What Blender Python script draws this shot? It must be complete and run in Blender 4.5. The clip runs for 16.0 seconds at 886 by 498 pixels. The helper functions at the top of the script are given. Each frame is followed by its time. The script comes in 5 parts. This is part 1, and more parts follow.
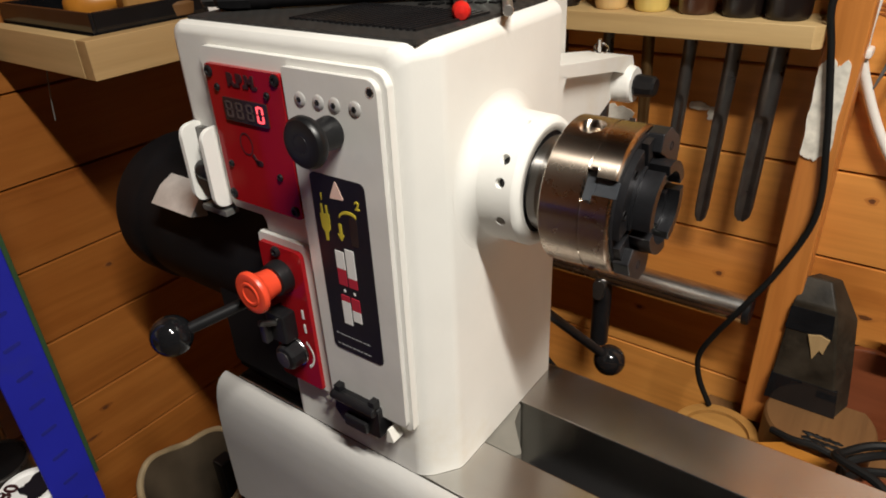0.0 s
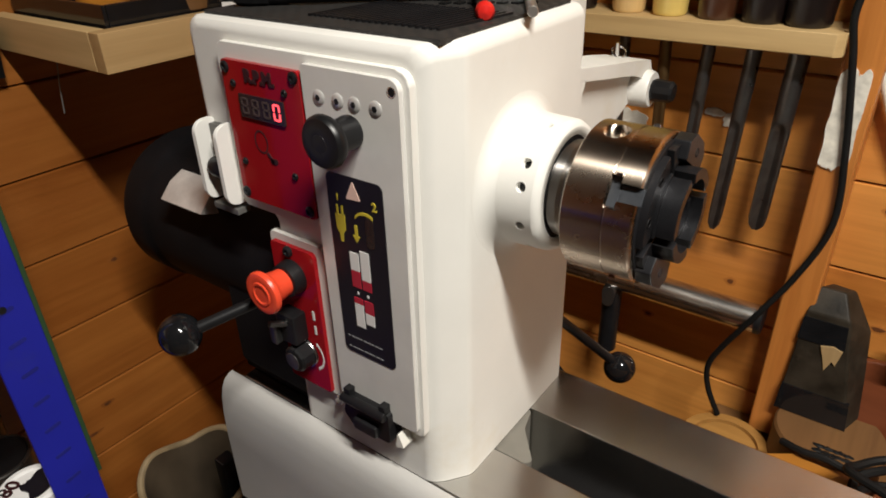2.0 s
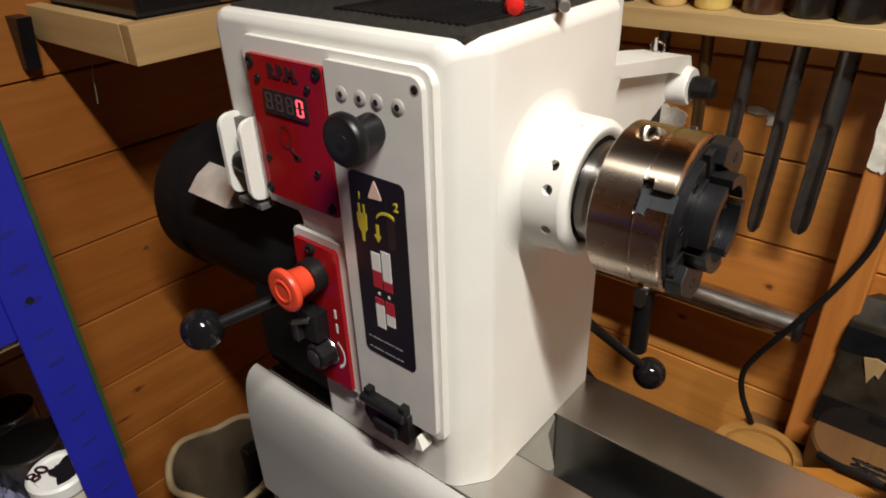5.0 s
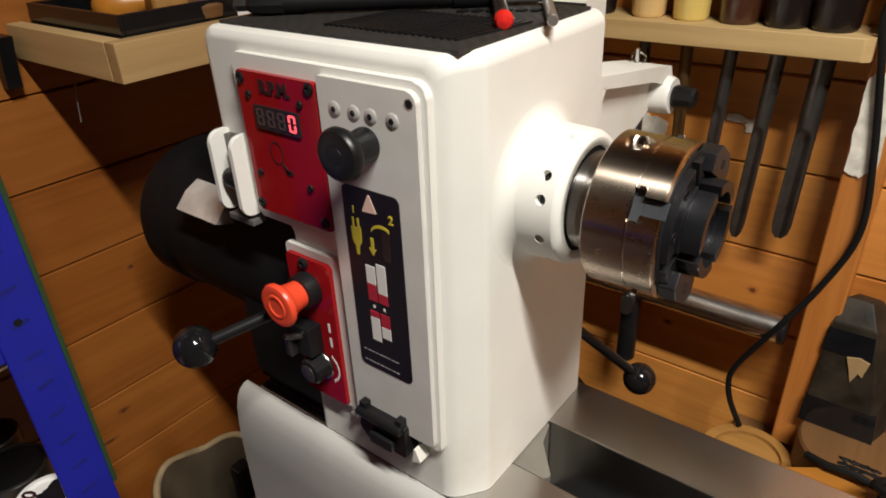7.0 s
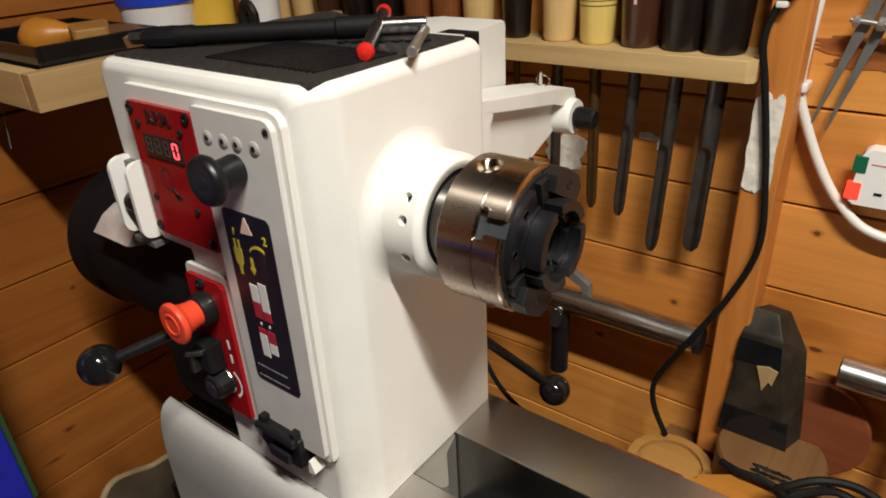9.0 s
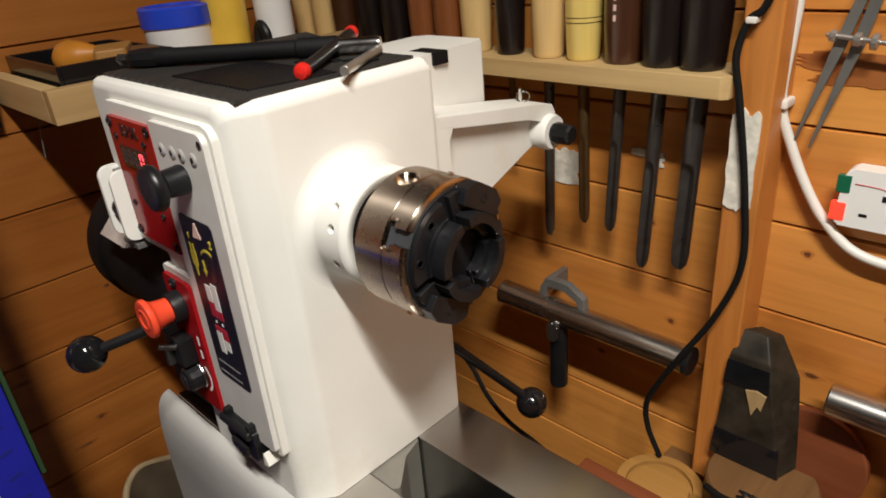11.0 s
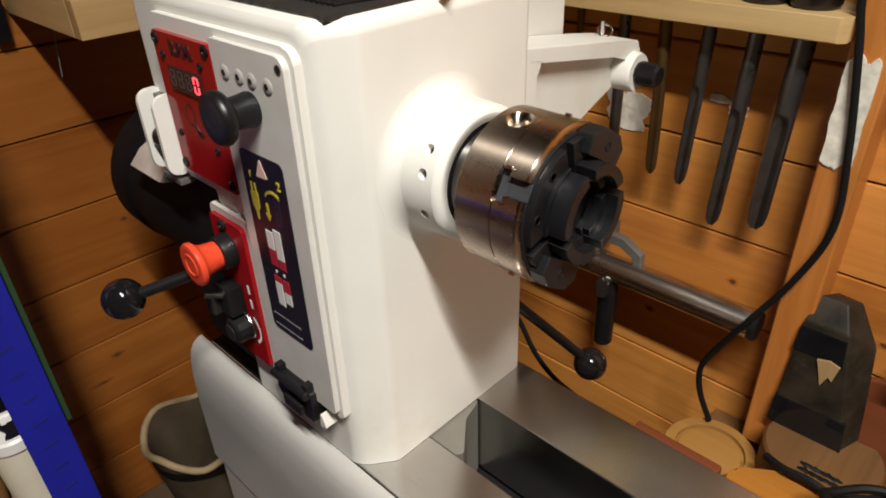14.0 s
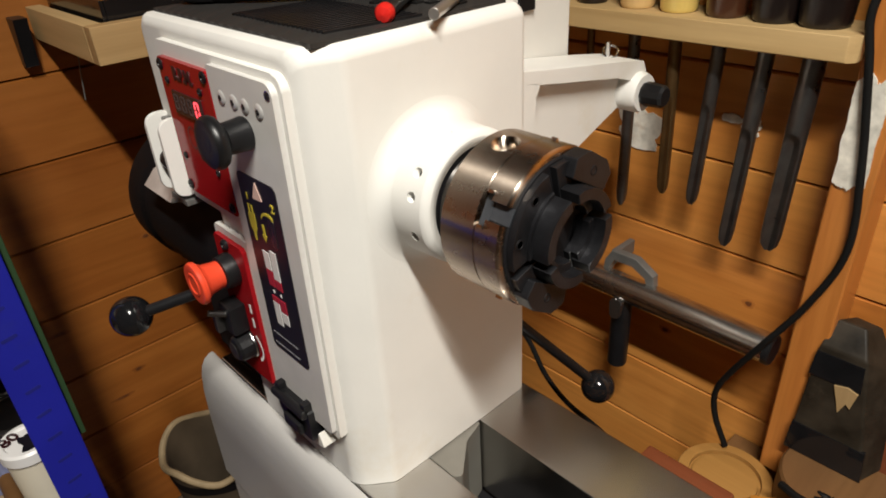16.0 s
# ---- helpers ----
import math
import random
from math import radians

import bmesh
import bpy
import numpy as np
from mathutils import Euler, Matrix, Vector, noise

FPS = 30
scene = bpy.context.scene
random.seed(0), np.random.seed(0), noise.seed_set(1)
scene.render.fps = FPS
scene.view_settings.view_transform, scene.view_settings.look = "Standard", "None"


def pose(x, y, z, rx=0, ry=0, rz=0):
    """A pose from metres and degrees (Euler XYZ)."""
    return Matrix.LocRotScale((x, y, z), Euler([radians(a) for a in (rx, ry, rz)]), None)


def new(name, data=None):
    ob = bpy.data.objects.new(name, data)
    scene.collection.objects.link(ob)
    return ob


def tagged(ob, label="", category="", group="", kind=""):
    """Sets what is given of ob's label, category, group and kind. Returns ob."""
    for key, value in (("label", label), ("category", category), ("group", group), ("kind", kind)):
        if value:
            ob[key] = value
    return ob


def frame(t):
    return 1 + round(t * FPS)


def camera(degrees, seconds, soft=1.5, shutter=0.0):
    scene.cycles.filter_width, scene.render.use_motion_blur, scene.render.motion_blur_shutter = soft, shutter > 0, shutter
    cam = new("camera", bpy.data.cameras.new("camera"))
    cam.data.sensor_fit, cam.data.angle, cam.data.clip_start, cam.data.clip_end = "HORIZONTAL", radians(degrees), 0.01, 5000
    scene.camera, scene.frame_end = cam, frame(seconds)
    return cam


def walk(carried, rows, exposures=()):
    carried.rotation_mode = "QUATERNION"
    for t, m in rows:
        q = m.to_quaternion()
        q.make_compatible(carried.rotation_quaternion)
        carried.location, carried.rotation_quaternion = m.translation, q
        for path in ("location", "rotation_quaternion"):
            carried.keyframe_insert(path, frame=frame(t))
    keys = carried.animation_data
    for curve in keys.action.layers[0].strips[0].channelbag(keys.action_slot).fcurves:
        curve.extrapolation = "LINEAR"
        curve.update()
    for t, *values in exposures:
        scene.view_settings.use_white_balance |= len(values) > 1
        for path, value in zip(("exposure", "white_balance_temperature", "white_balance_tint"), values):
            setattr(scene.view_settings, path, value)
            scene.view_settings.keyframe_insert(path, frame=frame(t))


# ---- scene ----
cam = camera(67.5, 16.0, soft=1.8)
METRES, EYE, TILT, LEAN, TURN = 0.52, 1.276, 0.0, 0.0, 37.3
ROWS = [
    (0.0, 0.0, 0.0, 0.0, -1.46, -28.98, 2.64),
    (0.5, -0.0098, 0.0049, -0.0, -1.22, -28.87, 2.25),
    (1.0, -0.016, 0.0125, 0.0005, -1.19, -29.27, 1.78),
    (1.5, -0.0167, 0.0162, -0.0028, -1.11, -29.09, 1.88),
    (2.0, -0.0215, 0.0159, -0.0025, -0.89, -28.95, 1.58),
    (2.5, -0.0117, 0.0285, -0.0059, -0.7, -29.31, 1.7),
    (3.0, 0.0076, 0.0364, -0.0075, -0.28, -29.65, 2.04),
    (3.5, 0.0261, 0.0413, -0.0048, 0.37, -29.88, 1.8),
    (4.0, 0.0214, 0.0458, -0.0102, 2.62, -29.91, 1.72),
    (4.2, 0.0149, 0.046, -0.0085, 3.16, -30.1, 1.9),
    (6.5, -0.0214, 0.039, 0.0029, 0.2, -28.66, 1.96),
    (7.0, -0.0248, 0.0367, 0.0027, 0.22, -28.78, 2.18),
    (7.5, -0.022, 0.0284, 0.0043, -0.71, -28.77, 2.27),
    (8.0, -0.0182, 0.0187, -0.0, -2.81, -28.64, 2.5),
    (8.5, 0.0144, 0.0118, 0.0109, -3.49, -28.0, 2.27),
    (9.0, 0.1337, 0.0007, 0.0198, -0.37, -27.49, 2.76),
    (9.2, 0.1811, -0.0031, 0.0221, 2.02, -27.52, 2.76),
    (11.3, 0.3387, -0.0198, 0.0205, 6.6, -25.93, 4.4),
    (11.5, 0.3011, 0.0146, 0.025, 3.15, -25.97, 4.65),
    (12.0, 0.2147, 0.0737, 0.0187, -2.98, -27.31, 3.94),
    (12.5, 0.109, 0.0982, 0.0119, -0.51, -28.61, 3.08),
    (13.0, 0.1018, 0.0797, 0.0073, 2.32, -29.73, 2.42),
    (13.5, 0.1448, 0.0637, 0.0015, 3.87, -30.65, 2.31),
    (14.0, 0.1874, 0.0596, -0.006, 6.82, -31.17, 1.93),
    (14.5, 0.205, 0.0462, -0.0068, 10.19, -31.13, 1.75),
    (15.0, 0.1983, 0.0285, -0.008, 12.43, -30.36, 2.07),
    (15.5, 0.2086, 0.0439, -0.007, 10.87, -30.21, 2.53),
    (16.0, 0.2389, 0.0684, 0.0002, 9.52, -29.7, 3.1),
]
walk(cam, [(t, pose(0, 0, EYE, TILT, LEAN, TURN) @ pose(METRES * x, METRES * y, METRES * z, 90 + pitch, roll, yaw)) for t, x, y, z, yaw, pitch, roll in ROWS])

# ---- plan to metres: the plan is drawn 1.25 times life size, bed top at 0.86 ----
K, LIFT = 0.8, 0.172
PLAN = Matrix.Translation((0, 0, LIFT)) @ Matrix.Diagonal((K, K, K, 1))


def at(x, y, z):
    return PLAN @ Vector((x, y, z))


# ---- light ----
world = bpy.data.worlds.new("room_world")
scene.world = world
world.use_nodes = True
world.node_tree.nodes["Background"].inputs[0].default_value = (1.0, 0.85, 0.7, 1)
world.node_tree.nodes["Background"].inputs[1].default_value = 0.001


def area_lamp(name, m, sx, sy, watts, colour):
    data = bpy.data.lights.new(name, "AREA")
    data.shape, data.size, data.size_y, data.energy, data.color = "RECTANGLE", sx, sy, watts, colour
    data.spread = radians(140)
    ob = new(name, data)
    ob.matrix_world = m
    return ob


tube_lamp = area_lamp("ceiling_tube_light", pose(0.47, -0.085, 2.19, 0, 0, 0), 0.60, 0.06, 30.5, (1.0, 0.955, 0.87))

# ---- materials ----


class Nodes:
    def __init__(self, name):
        self.mat = bpy.data.materials.new(name)
        self.mat.use_nodes = True
        self.tree = self.mat.node_tree
        self.bsdf = self.tree.nodes["Principled BSDF"]

    def add(self, kind, **values):
        node = self.tree.nodes.new(kind)
        for key, value in values.items():
            node.inputs[key.replace("_", " ")].default_value = value
        return node

    def link(self, a, b):
        self.tree.links.new(a, b)

    def coords(self, scale=(1, 1, 1), shuffle=False):
        tex = self.add("ShaderNodeTexCoord")
        out = tex.outputs["Object"]
        if shuffle:
            info = self.add("ShaderNodeObjectInfo")
            mul = self.add("ShaderNodeVectorMath")
            mul.operation = "SCALE"
            mul.inputs[0].default_value = (31.7, 17.3, 23.9)
            self.link(info.outputs["Random"], mul.inputs["Scale"])
            add = self.add("ShaderNodeVectorMath")
            self.link(out, add.inputs[0])
            self.link(mul.outputs[0], add.inputs[1])
            out = add.outputs[0]
        mp = self.add("ShaderNodeMapping", Scale=scale)
        self.link(out, mp.inputs["Vector"])
        return mp.outputs[0]

    def noise(self, vec, scale, detail=4.0, rough=0.55, distort=0.0):
        n = self.add("ShaderNodeTexNoise", Scale=scale, Detail=detail, Roughness=rough, Distortion=distort)
        self.link(vec, n.inputs["Vector"])
        return n.outputs["Fac"]

    def ramp(self, fac, stops):
        r = self.add("ShaderNodeValToRGB")
        while len(r.color_ramp.elements) < len(stops):
            r.color_ramp.elements.new(0.5)
        for e, (p, c) in zip(r.color_ramp.elements, stops):
            e.position = p
            e.color = (*c, 1) if len(c) == 3 else c
        self.link(fac, r.inputs[0])
        return r.outputs[0]

    def mix(self, fac, a, b, blend="MIX"):
        m = self.add("ShaderNodeMix")
        m.data_type, m.blend_type = "RGBA", blend
        for v, i in ((fac, 0), (a, 6), (b, 7)):
            if isinstance(v, (int, float)):
                m.inputs[i].default_value = v
            elif isinstance(v, tuple):
                m.inputs[i].default_value = (*v, 1)
            else:
                self.link(v, m.inputs[i])
        return m.outputs[2]

    def bump(self, height, strength, distance):
        b = self.add("ShaderNodeBump", Strength=strength, Distance=distance)
        self.link(height, b.inputs["Height"])
        self.link(b.outputs[0], self.bsdf.inputs["Normal"])

    def rough(self, fac, lo, hi):
        r = self.add("ShaderNodeMapRange")
        r.inputs["To Min"].default_value, r.inputs["To Max"].default_value = lo, hi
        self.link(fac, r.inputs["Value"])
        self.link(r.outputs[0], self.bsdf.inputs["Roughness"])


def plain(name, colour, rough, metal=0.0, vary=0.12, scale=35.0, bump=0.1, grain=400.0, coat=0.0, stretch=(1, 1, 1), dirt=None, depth=0.0006):
    """Paint, plastic or metal: colour that varies at two scales, and a fine relief."""
    n = Nodes(name)
    v = n.coords(stretch)
    large, fine = n.noise(v, scale), n.noise(v, grain, 3.0)
    dark = tuple(c * (1 - vary) for c in colour)
    pale = tuple(min(1, c * (1 + vary * 0.6)) for c in colour)
    base = n.ramp(large, [(0.3, dark), (0.7, pale)])
    if dirt:
        spots = n.ramp(n.noise(v, scale * 0.35, 6.0, 0.7), [(0.56, (0, 0, 0)), (0.72, (0.6, 0.6, 0.6))])
        base = n.mix(spots, base, dirt)
    n.link(base, n.bsdf.inputs["Base Color"])
    n.rough(large, max(0.03, rough - 0.08), min(1, rough + 0.08))
    n.bsdf.inputs["Metallic"].default_value = metal
    n.bsdf.inputs["Coat Weight"].default_value = coat
    n.bsdf.inputs["Coat Roughness"].default_value = 0.12
    if bump:
        n.bump(fine, bump, depth)
    return n.mat


def wood(name, light, dark, axis="x", rough=0.42, knots=0.0, shuffle=False, coarse=9.0, coat=0.0):
    """Timber: long streaks along an axis, fine pores, and knots where asked."""
    n = Nodes(name)
    i = "xyz".index(axis)
    s1, s2, s3 = [coarse] * 3, [110.0] * 3, [9.0] * 3
    s1[i], s2[i], s3[i] = coarse * 0.09, 5.0, 3.4
    streak = n.noise(n.coords(s1, shuffle), 1.0, 5.0, 0.6, 1.2)
    pore = n.noise(n.coords(s2, shuffle), 1.0, 3.0, 0.6)
    mid = tuple((a + b) / 2 for a, b in zip(light, dark))
    base = n.ramp(streak, [(0.28, dark), (0.46, mid), (0.66, light)])
    base = n.mix(0.22, base, n.ramp(pore, [(0.3, tuple(c * 0.55 for c in dark)), (0.62, light)]))
    if shuffle:
        info = n.add("ShaderNodeObjectInfo")
        base = n.mix(0.8, base, n.ramp(info.outputs["Random"], [(0.0, (0.84, 0.77, 0.70)), (0.35, (1.0, 0.98, 0.94)), (0.65, (0.90, 0.85, 0.80)), (1.0, (1.0, 1.0, 1.0))]), "MULTIPLY")
        patch = n.noise(n.coords((1.3, 1.3, 3.0), shuffle), 2.2, 4.0, 0.6)
        base = n.mix(1.0, base, n.ramp(patch, [(0.28, (0.58, 0.45, 0.36)), (0.42, (0.90, 0.84, 0.78)), (0.56, (1, 1, 1))]), "MULTIPLY")
    if knots:
        vor = n.add("ShaderNodeTexVoronoi", Scale=1.0, Randomness=1.0)
        n.link(n.coords(s3, shuffle), vor.inputs["Vector"])
        spot = n.ramp(vor.outputs["Distance"], [(0.07, (knots,) * 3), (0.15, (knots * 0.4,) * 3), (0.30, (0, 0, 0))])
        base = n.mix(spot, base, tuple(c * 0.25 for c in dark))
    n.link(base, n.bsdf.inputs["Base Color"])
    n.rough(pore, rough - 0.08, rough + 0.12)
    n.bsdf.inputs["Coat Weight"].default_value = coat
    n.bsdf.inputs["Coat Roughness"].default_value = 0.25
    n.bump(pore, 0.25, 0.0006)
    return n.mat


def brushed(name, colour, rough, axis, metal=1.0):
    """Ground or turned steel: fine lines along an axis and dull smudges."""
    n = Nodes(name)
    i = "xyz".index(axis)
    s = [900.0] * 3
    s[i] = 12.0
    line = n.noise(n.coords(s), 1.0, 3.0, 0.6)
    smudge = n.noise(n.coords(), 14.0, 5.0, 0.65)
    base = n.ramp(smudge, [(0.3, tuple(c * 0.86 for c in colour)), (0.7, colour)])
    base = n.mix(0.14, base, n.ramp(line, [(0.3, tuple(c * 0.6 for c in colour)), (0.7, colour)]))
    n.link(base, n.bsdf.inputs["Base Color"])
    n.bsdf.inputs["Metallic"].default_value = metal
    n.rough(smudge, rough - 0.04, rough + 0.08)
    n.bump(line, 0.06, 0.0001)
    return n.mat


def turned(name, colour, rough):
    """Steel faced on a lathe: fine rings about the x axis, and a sheen that runs along it."""
    n = Nodes(name)
    ring_ = n.noise(n.coords((1400.0, 3.0, 3.0)), 1.0, 3.0, 0.6)
    stain = n.noise(n.coords(), 26.0, 5.0, 0.65)
    base = n.ramp(stain, [(0.3, tuple(c * 0.80 for c in colour)), (0.7, colour)])
    base = n.mix(0.25, base, n.ramp(ring_, [(0.3, tuple(c * 0.55 for c in colour)), (0.7, colour)]))
    n.link(base, n.bsdf.inputs["Base Color"])
    n.bsdf.inputs["Metallic"].default_value = 1.0
    n.bsdf.inputs["Anisotropic"].default_value = 0.95
    n.bsdf.inputs["Anisotropic Rotation"].default_value = 0.25
    tangent = n.add("ShaderNodeTangent")
    tangent.direction_type, tangent.axis = "RADIAL", "X"
    n.link(tangent.outputs[0], n.bsdf.inputs["Tangent"])
    n.rough(stain, rough - 0.05, rough + 0.07)
    return n.mat


def glow(name, colour, strength):
    n = Nodes(name)
    n.bsdf.inputs["Base Color"].default_value = (*colour, 1)
    n.bsdf.inputs["Emission Color"].default_value = (*colour, 1)
    n.bsdf.inputs["Emission Strength"].default_value = strength
    return n.mat


def ribbed(name, colour, rough, pitch):
    """Moulded rubber with fine diagonal ribs."""
    n = Nodes(name)
    wave = n.add("ShaderNodeTexWave", Scale=1.0 / pitch / 6.28, Distortion=0.3)
    wave.bands_direction = "DIAGONAL"
    n.link(n.coords(), wave.inputs["Vector"])
    dust = n.noise(n.coords(), 30.0, 6.0, 0.7)
    n.link(n.ramp(dust, [(0.35, colour), (0.75, tuple(c * 1.5 for c in colour))]), n.bsdf.inputs["Base Color"])
    n.bsdf.inputs["Roughness"].default_value = rough
    n.bump(wave.outputs["Fac"], 0.5, 0.0012)
    return n.mat


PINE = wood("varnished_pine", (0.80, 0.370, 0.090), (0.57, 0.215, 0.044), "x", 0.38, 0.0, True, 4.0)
# Same pine, with the west wall's dimmer light put into a darker colour.
PINE_Y_SHADED = wood("varnished_pine_cross_shaded", (0.43, 0.160, 0.032), (0.28, 0.088, 0.016), "y", 0.38, 0.0, True, 4.0)
POST_WOOD = wood("varnished_post", (0.60, 0.235, 0.052), (0.40, 0.120, 0.022), "z", 0.36, 0.3)
RAW_PINE = wood("raw_softwood", (0.60, 0.42, 0.20), (0.46, 0.29, 0.11), "x", 0.6, 0.4)
RAW_PINE_Y = wood("raw_softwood_cross", (0.50, 0.33, 0.15), (0.36, 0.21, 0.08), "y", 0.6, 0.5)
# For the unseen walls: kept dark so that little light bounces back.
DIM_WALL = wood("dark_unseen_timber", (0.10, 0.06, 0.035), (0.06, 0.035, 0.02), "x", 0.7)
FLOOR_WOOD = wood("dusty_floorboards", (0.10, 0.065, 0.04), (0.06, 0.035, 0.02), "x", 0.7, 0.3, True)
WHITE = plain("cream_white_enamel", (0.74, 0.73, 0.69), 0.54, vary=0.035, scale=16, bump=0.16, grain=260, dirt=(0.66, 0.60, 0.48))
WHITE.node_tree.nodes["Principled BSDF"].inputs["Specular IOR Level"].default_value = 0.18
WHITE_CLEAN = plain("white_enamel", (0.83, 0.82, 0.78), 0.3, vary=0.03, scale=20, bump=0.05)
GREY_PLATE = plain("silver_grey_plate", (0.70, 0.685, 0.655), 0.42, metal=0.15, vary=0.06, bump=0.12, grain=900)
STAND_GREY = plain("grey_cast_enamel", (0.47, 0.46, 0.44), 0.5, vary=0.05, scale=12, bump=0.2, grain=220, dirt=(0.42, 0.39, 0.34))
RED = plain("red_acrylic", (0.31, 0.008, 0.012), 0.10, vary=0.06, bump=0.0)
RED.node_tree.nodes["Principled BSDF"].inputs["Specular IOR Level"].default_value = 0.2
STOP_RED = plain("orange_red_plastic", (0.82, 0.075, 0.03), 0.32, vary=0.06, bump=0.05)
TIP_RED = plain("red_rubber", (0.62, 0.02, 0.015), 0.28, vary=0.1, bump=0.03)
BLACK = plain("black_plastic", (0.009, 0.009, 0.010), 0.36, vary=0.3, bump=0.08)
GLOSS_BLACK = plain("black_bakelite", (0.009, 0.009, 0.010), 0.1, vary=0.3, bump=0.0)
MOTOR_BLACK = plain("satin_black_paint", (0.004, 0.0035, 0.0045), 0.66, vary=0.25, bump=0.3, grain=240)
BLACK.node_tree.nodes["Principled BSDF"].inputs["Specular IOR Level"].default_value = 0.35
MOTOR_BLACK.node_tree.nodes["Principled BSDF"].inputs["Specular IOR Level"].default_value = 0.25
LABEL_BLACK = plain("black_label_film", (0.006, 0.006, 0.010), 0.4, vary=0.15, bump=0.0)
DISPLAY = plain("dark_display_window", (0.03, 0.018, 0.018), 0.2, vary=0.1, bump=0.0)
SEGMENT = plain("unlit_segment", (0.065, 0.045, 0.042), 0.4, vary=0.05, bump=0.0)
LIT = glow("lit_red_segment", (1.0, 0.08, 0.10), 1.6)
INK_RED = plain("label_red", (0.42, 0.02, 0.04), 0.4, vary=0.05, bump=0.0)
INK_WHITE = plain("label_white", (0.74, 0.73, 0.71), 0.4, vary=0.03, bump=0.0)
INK_YELLOW = plain("label_yellow", (0.56, 0.45, 0.04), 0.4, vary=0.05, bump=0.0)
INK_PINK = plain("label_pale_pink", (0.76, 0.52, 0.44), 0.4, vary=0.05, bump=0.0)
INK_DARK = plain("dark_print", (0.035, 0.008, 0.010), 0.4, vary=0.05, bump=0.0)
STEEL = brushed("ground_steel", (0.60, 0.585, 0.56), 0.22, "x")
CHUCK_STEEL = turned("turned_steel", (0.55, 0.46, 0.375), 0.255)
SPINDLE_STEEL = turned("dark_turned_steel", (0.40, 0.38, 0.36), 0.32)
CHROME = plain("bright_chrome", (0.74, 0.73, 0.72), 0.2, metal=1.0, vary=0.08, bump=0.0)
TUBE_STEEL = brushed("polished_bar_steel", (0.70, 0.68, 0.65), 0.24, "x")
JAW_STEEL = plain("blackened_jaw_steel", (0.024, 0.024, 0.027), 0.36, metal=0.6, vary=0.3, scale=60, bump=0.15, grain=500)
DARK_STEEL = plain("dark_tool_steel", (0.17, 0.165, 0.16), 0.3, metal=0.9, vary=0.3, scale=40, bump=0.1)
BRASSY = plain("tarnished_brass_steel", (0.17, 0.10, 0.04), 0.38, metal=0.8, vary=0.3, bump=0.1)
BRACKET_GREY = plain("galvanised_bracket", (0.20, 0.20, 0.19), 0.45, metal=0.5, vary=0.2, bump=0.15)
RUBBER = ribbed("ribbed_black_rubber", (0.016, 0.015, 0.014), 0.62, 0.0032)
CABLE_BLACK = plain("black_cable_rubber", (0.006, 0.006, 0.006), 0.6, vary=0.2, bump=0.1)
CABLE_BLACK.node_tree.nodes["Principled BSDF"].inputs["Specular IOR Level"].default_value = 0.2
CABLE_WHITE = plain("white_cable_sheath", (0.74, 0.71, 0.66), 0.4, vary=0.04, bump=0.05)
FILLER = plain("white_filler", (0.76, 0.72, 0.63), 0.85, dirt=(0.45, 0.27, 0.13), vary=0.3, scale=75, bump=0.5, grain=120, depth=0.0015)
STAIN = wood("dark_varnish_stain", (0.42, 0.150, 0.042), (0.26, 0.080, 0.022), "x", 0.32)
RACK_BLUE = plain("blue_powder_coat", (0.009, 0.013, 0.31), 0.45, vary=0.1, scale=18, bump=0.15, dirt=(0.03, 0.035, 0.16))
CHIPBOARD = plain("chipboard", (0.27, 0.19, 0.105), 0.8, vary=0.3, scale=120, bump=0.4)
HANDLE_CREAM = wood("pale_ash_handle", (0.72, 0.50, 0.22), (0.60, 0.38, 0.15), "z", 0.32, coat=0.3)
HANDLE_YELLOW = wood("yellow_boxwood_handle", (0.74, 0.56, 0.17), (0.64, 0.45, 0.12), "z", 0.3, coat=0.3)
HANDLE_BROWN = wood("bubinga_handle", (0.075, 0.026, 0.011), (0.030, 0.010, 0.005), "z", 0.28, coat=0.4)
HANDLE_RED = wood("red_brown_handle", (0.26, 0.085, 0.025), (0.15, 0.045, 0.014), "z", 0.3, coat=0.4)
HANDLE_DARK = wood("near_black_handle", (0.012, 0.007, 0.006), (0.005, 0.003, 0.003), "z", 0.3, coat=0.15)
TURNED = wood("turned_pale_wood", (0.40, 0.205, 0.052), (0.30, 0.140, 0.034), "x", 0.5, 0.0)
ORANGE_WOOD = wood("orange_yew", (0.42, 0.175, 0.024), (0.31, 0.11, 0.014), "x", 0.45, 0.5)
RED_WOOD = wood("red_brown_board", (0.20, 0.055, 0.020), (0.12, 0.030, 0.012), "x", 0.4)
BLANK_WOOD = wood("brown_bowl_blank", (0.17, 0.080, 0.024), (0.11, 0.048, 0.014), "y", 0.6, 0.3)
WAXED = plain("dark_waxed_timber", (0.030, 0.024, 0.017), 0.5, vary=0.7, scale=30, bump=0.6, grain=90, dirt=(0.11, 0.088, 0.060))
WAXED.node_tree.nodes["Principled BSDF"].inputs["Specular IOR Level"].default_value = 0.2
SPLIT_WOOD = wood("bare_split_wood", (0.46, 0.32, 0.15), (0.32, 0.20, 0.09), "z", 0.6)
TUB_CREAM = plain("cream_plastic", (0.72, 0.66, 0.53), 0.4, vary=0.05, bump=0.05)
LID_BLUE = plain("blue_plastic_lid", (0.02, 0.06, 0.55), 0.3, vary=0.08, bump=0.04)
TUB_WHITE = plain("white_plastic", (0.78, 0.77, 0.76), 0.38, vary=0.03, bump=0.04)
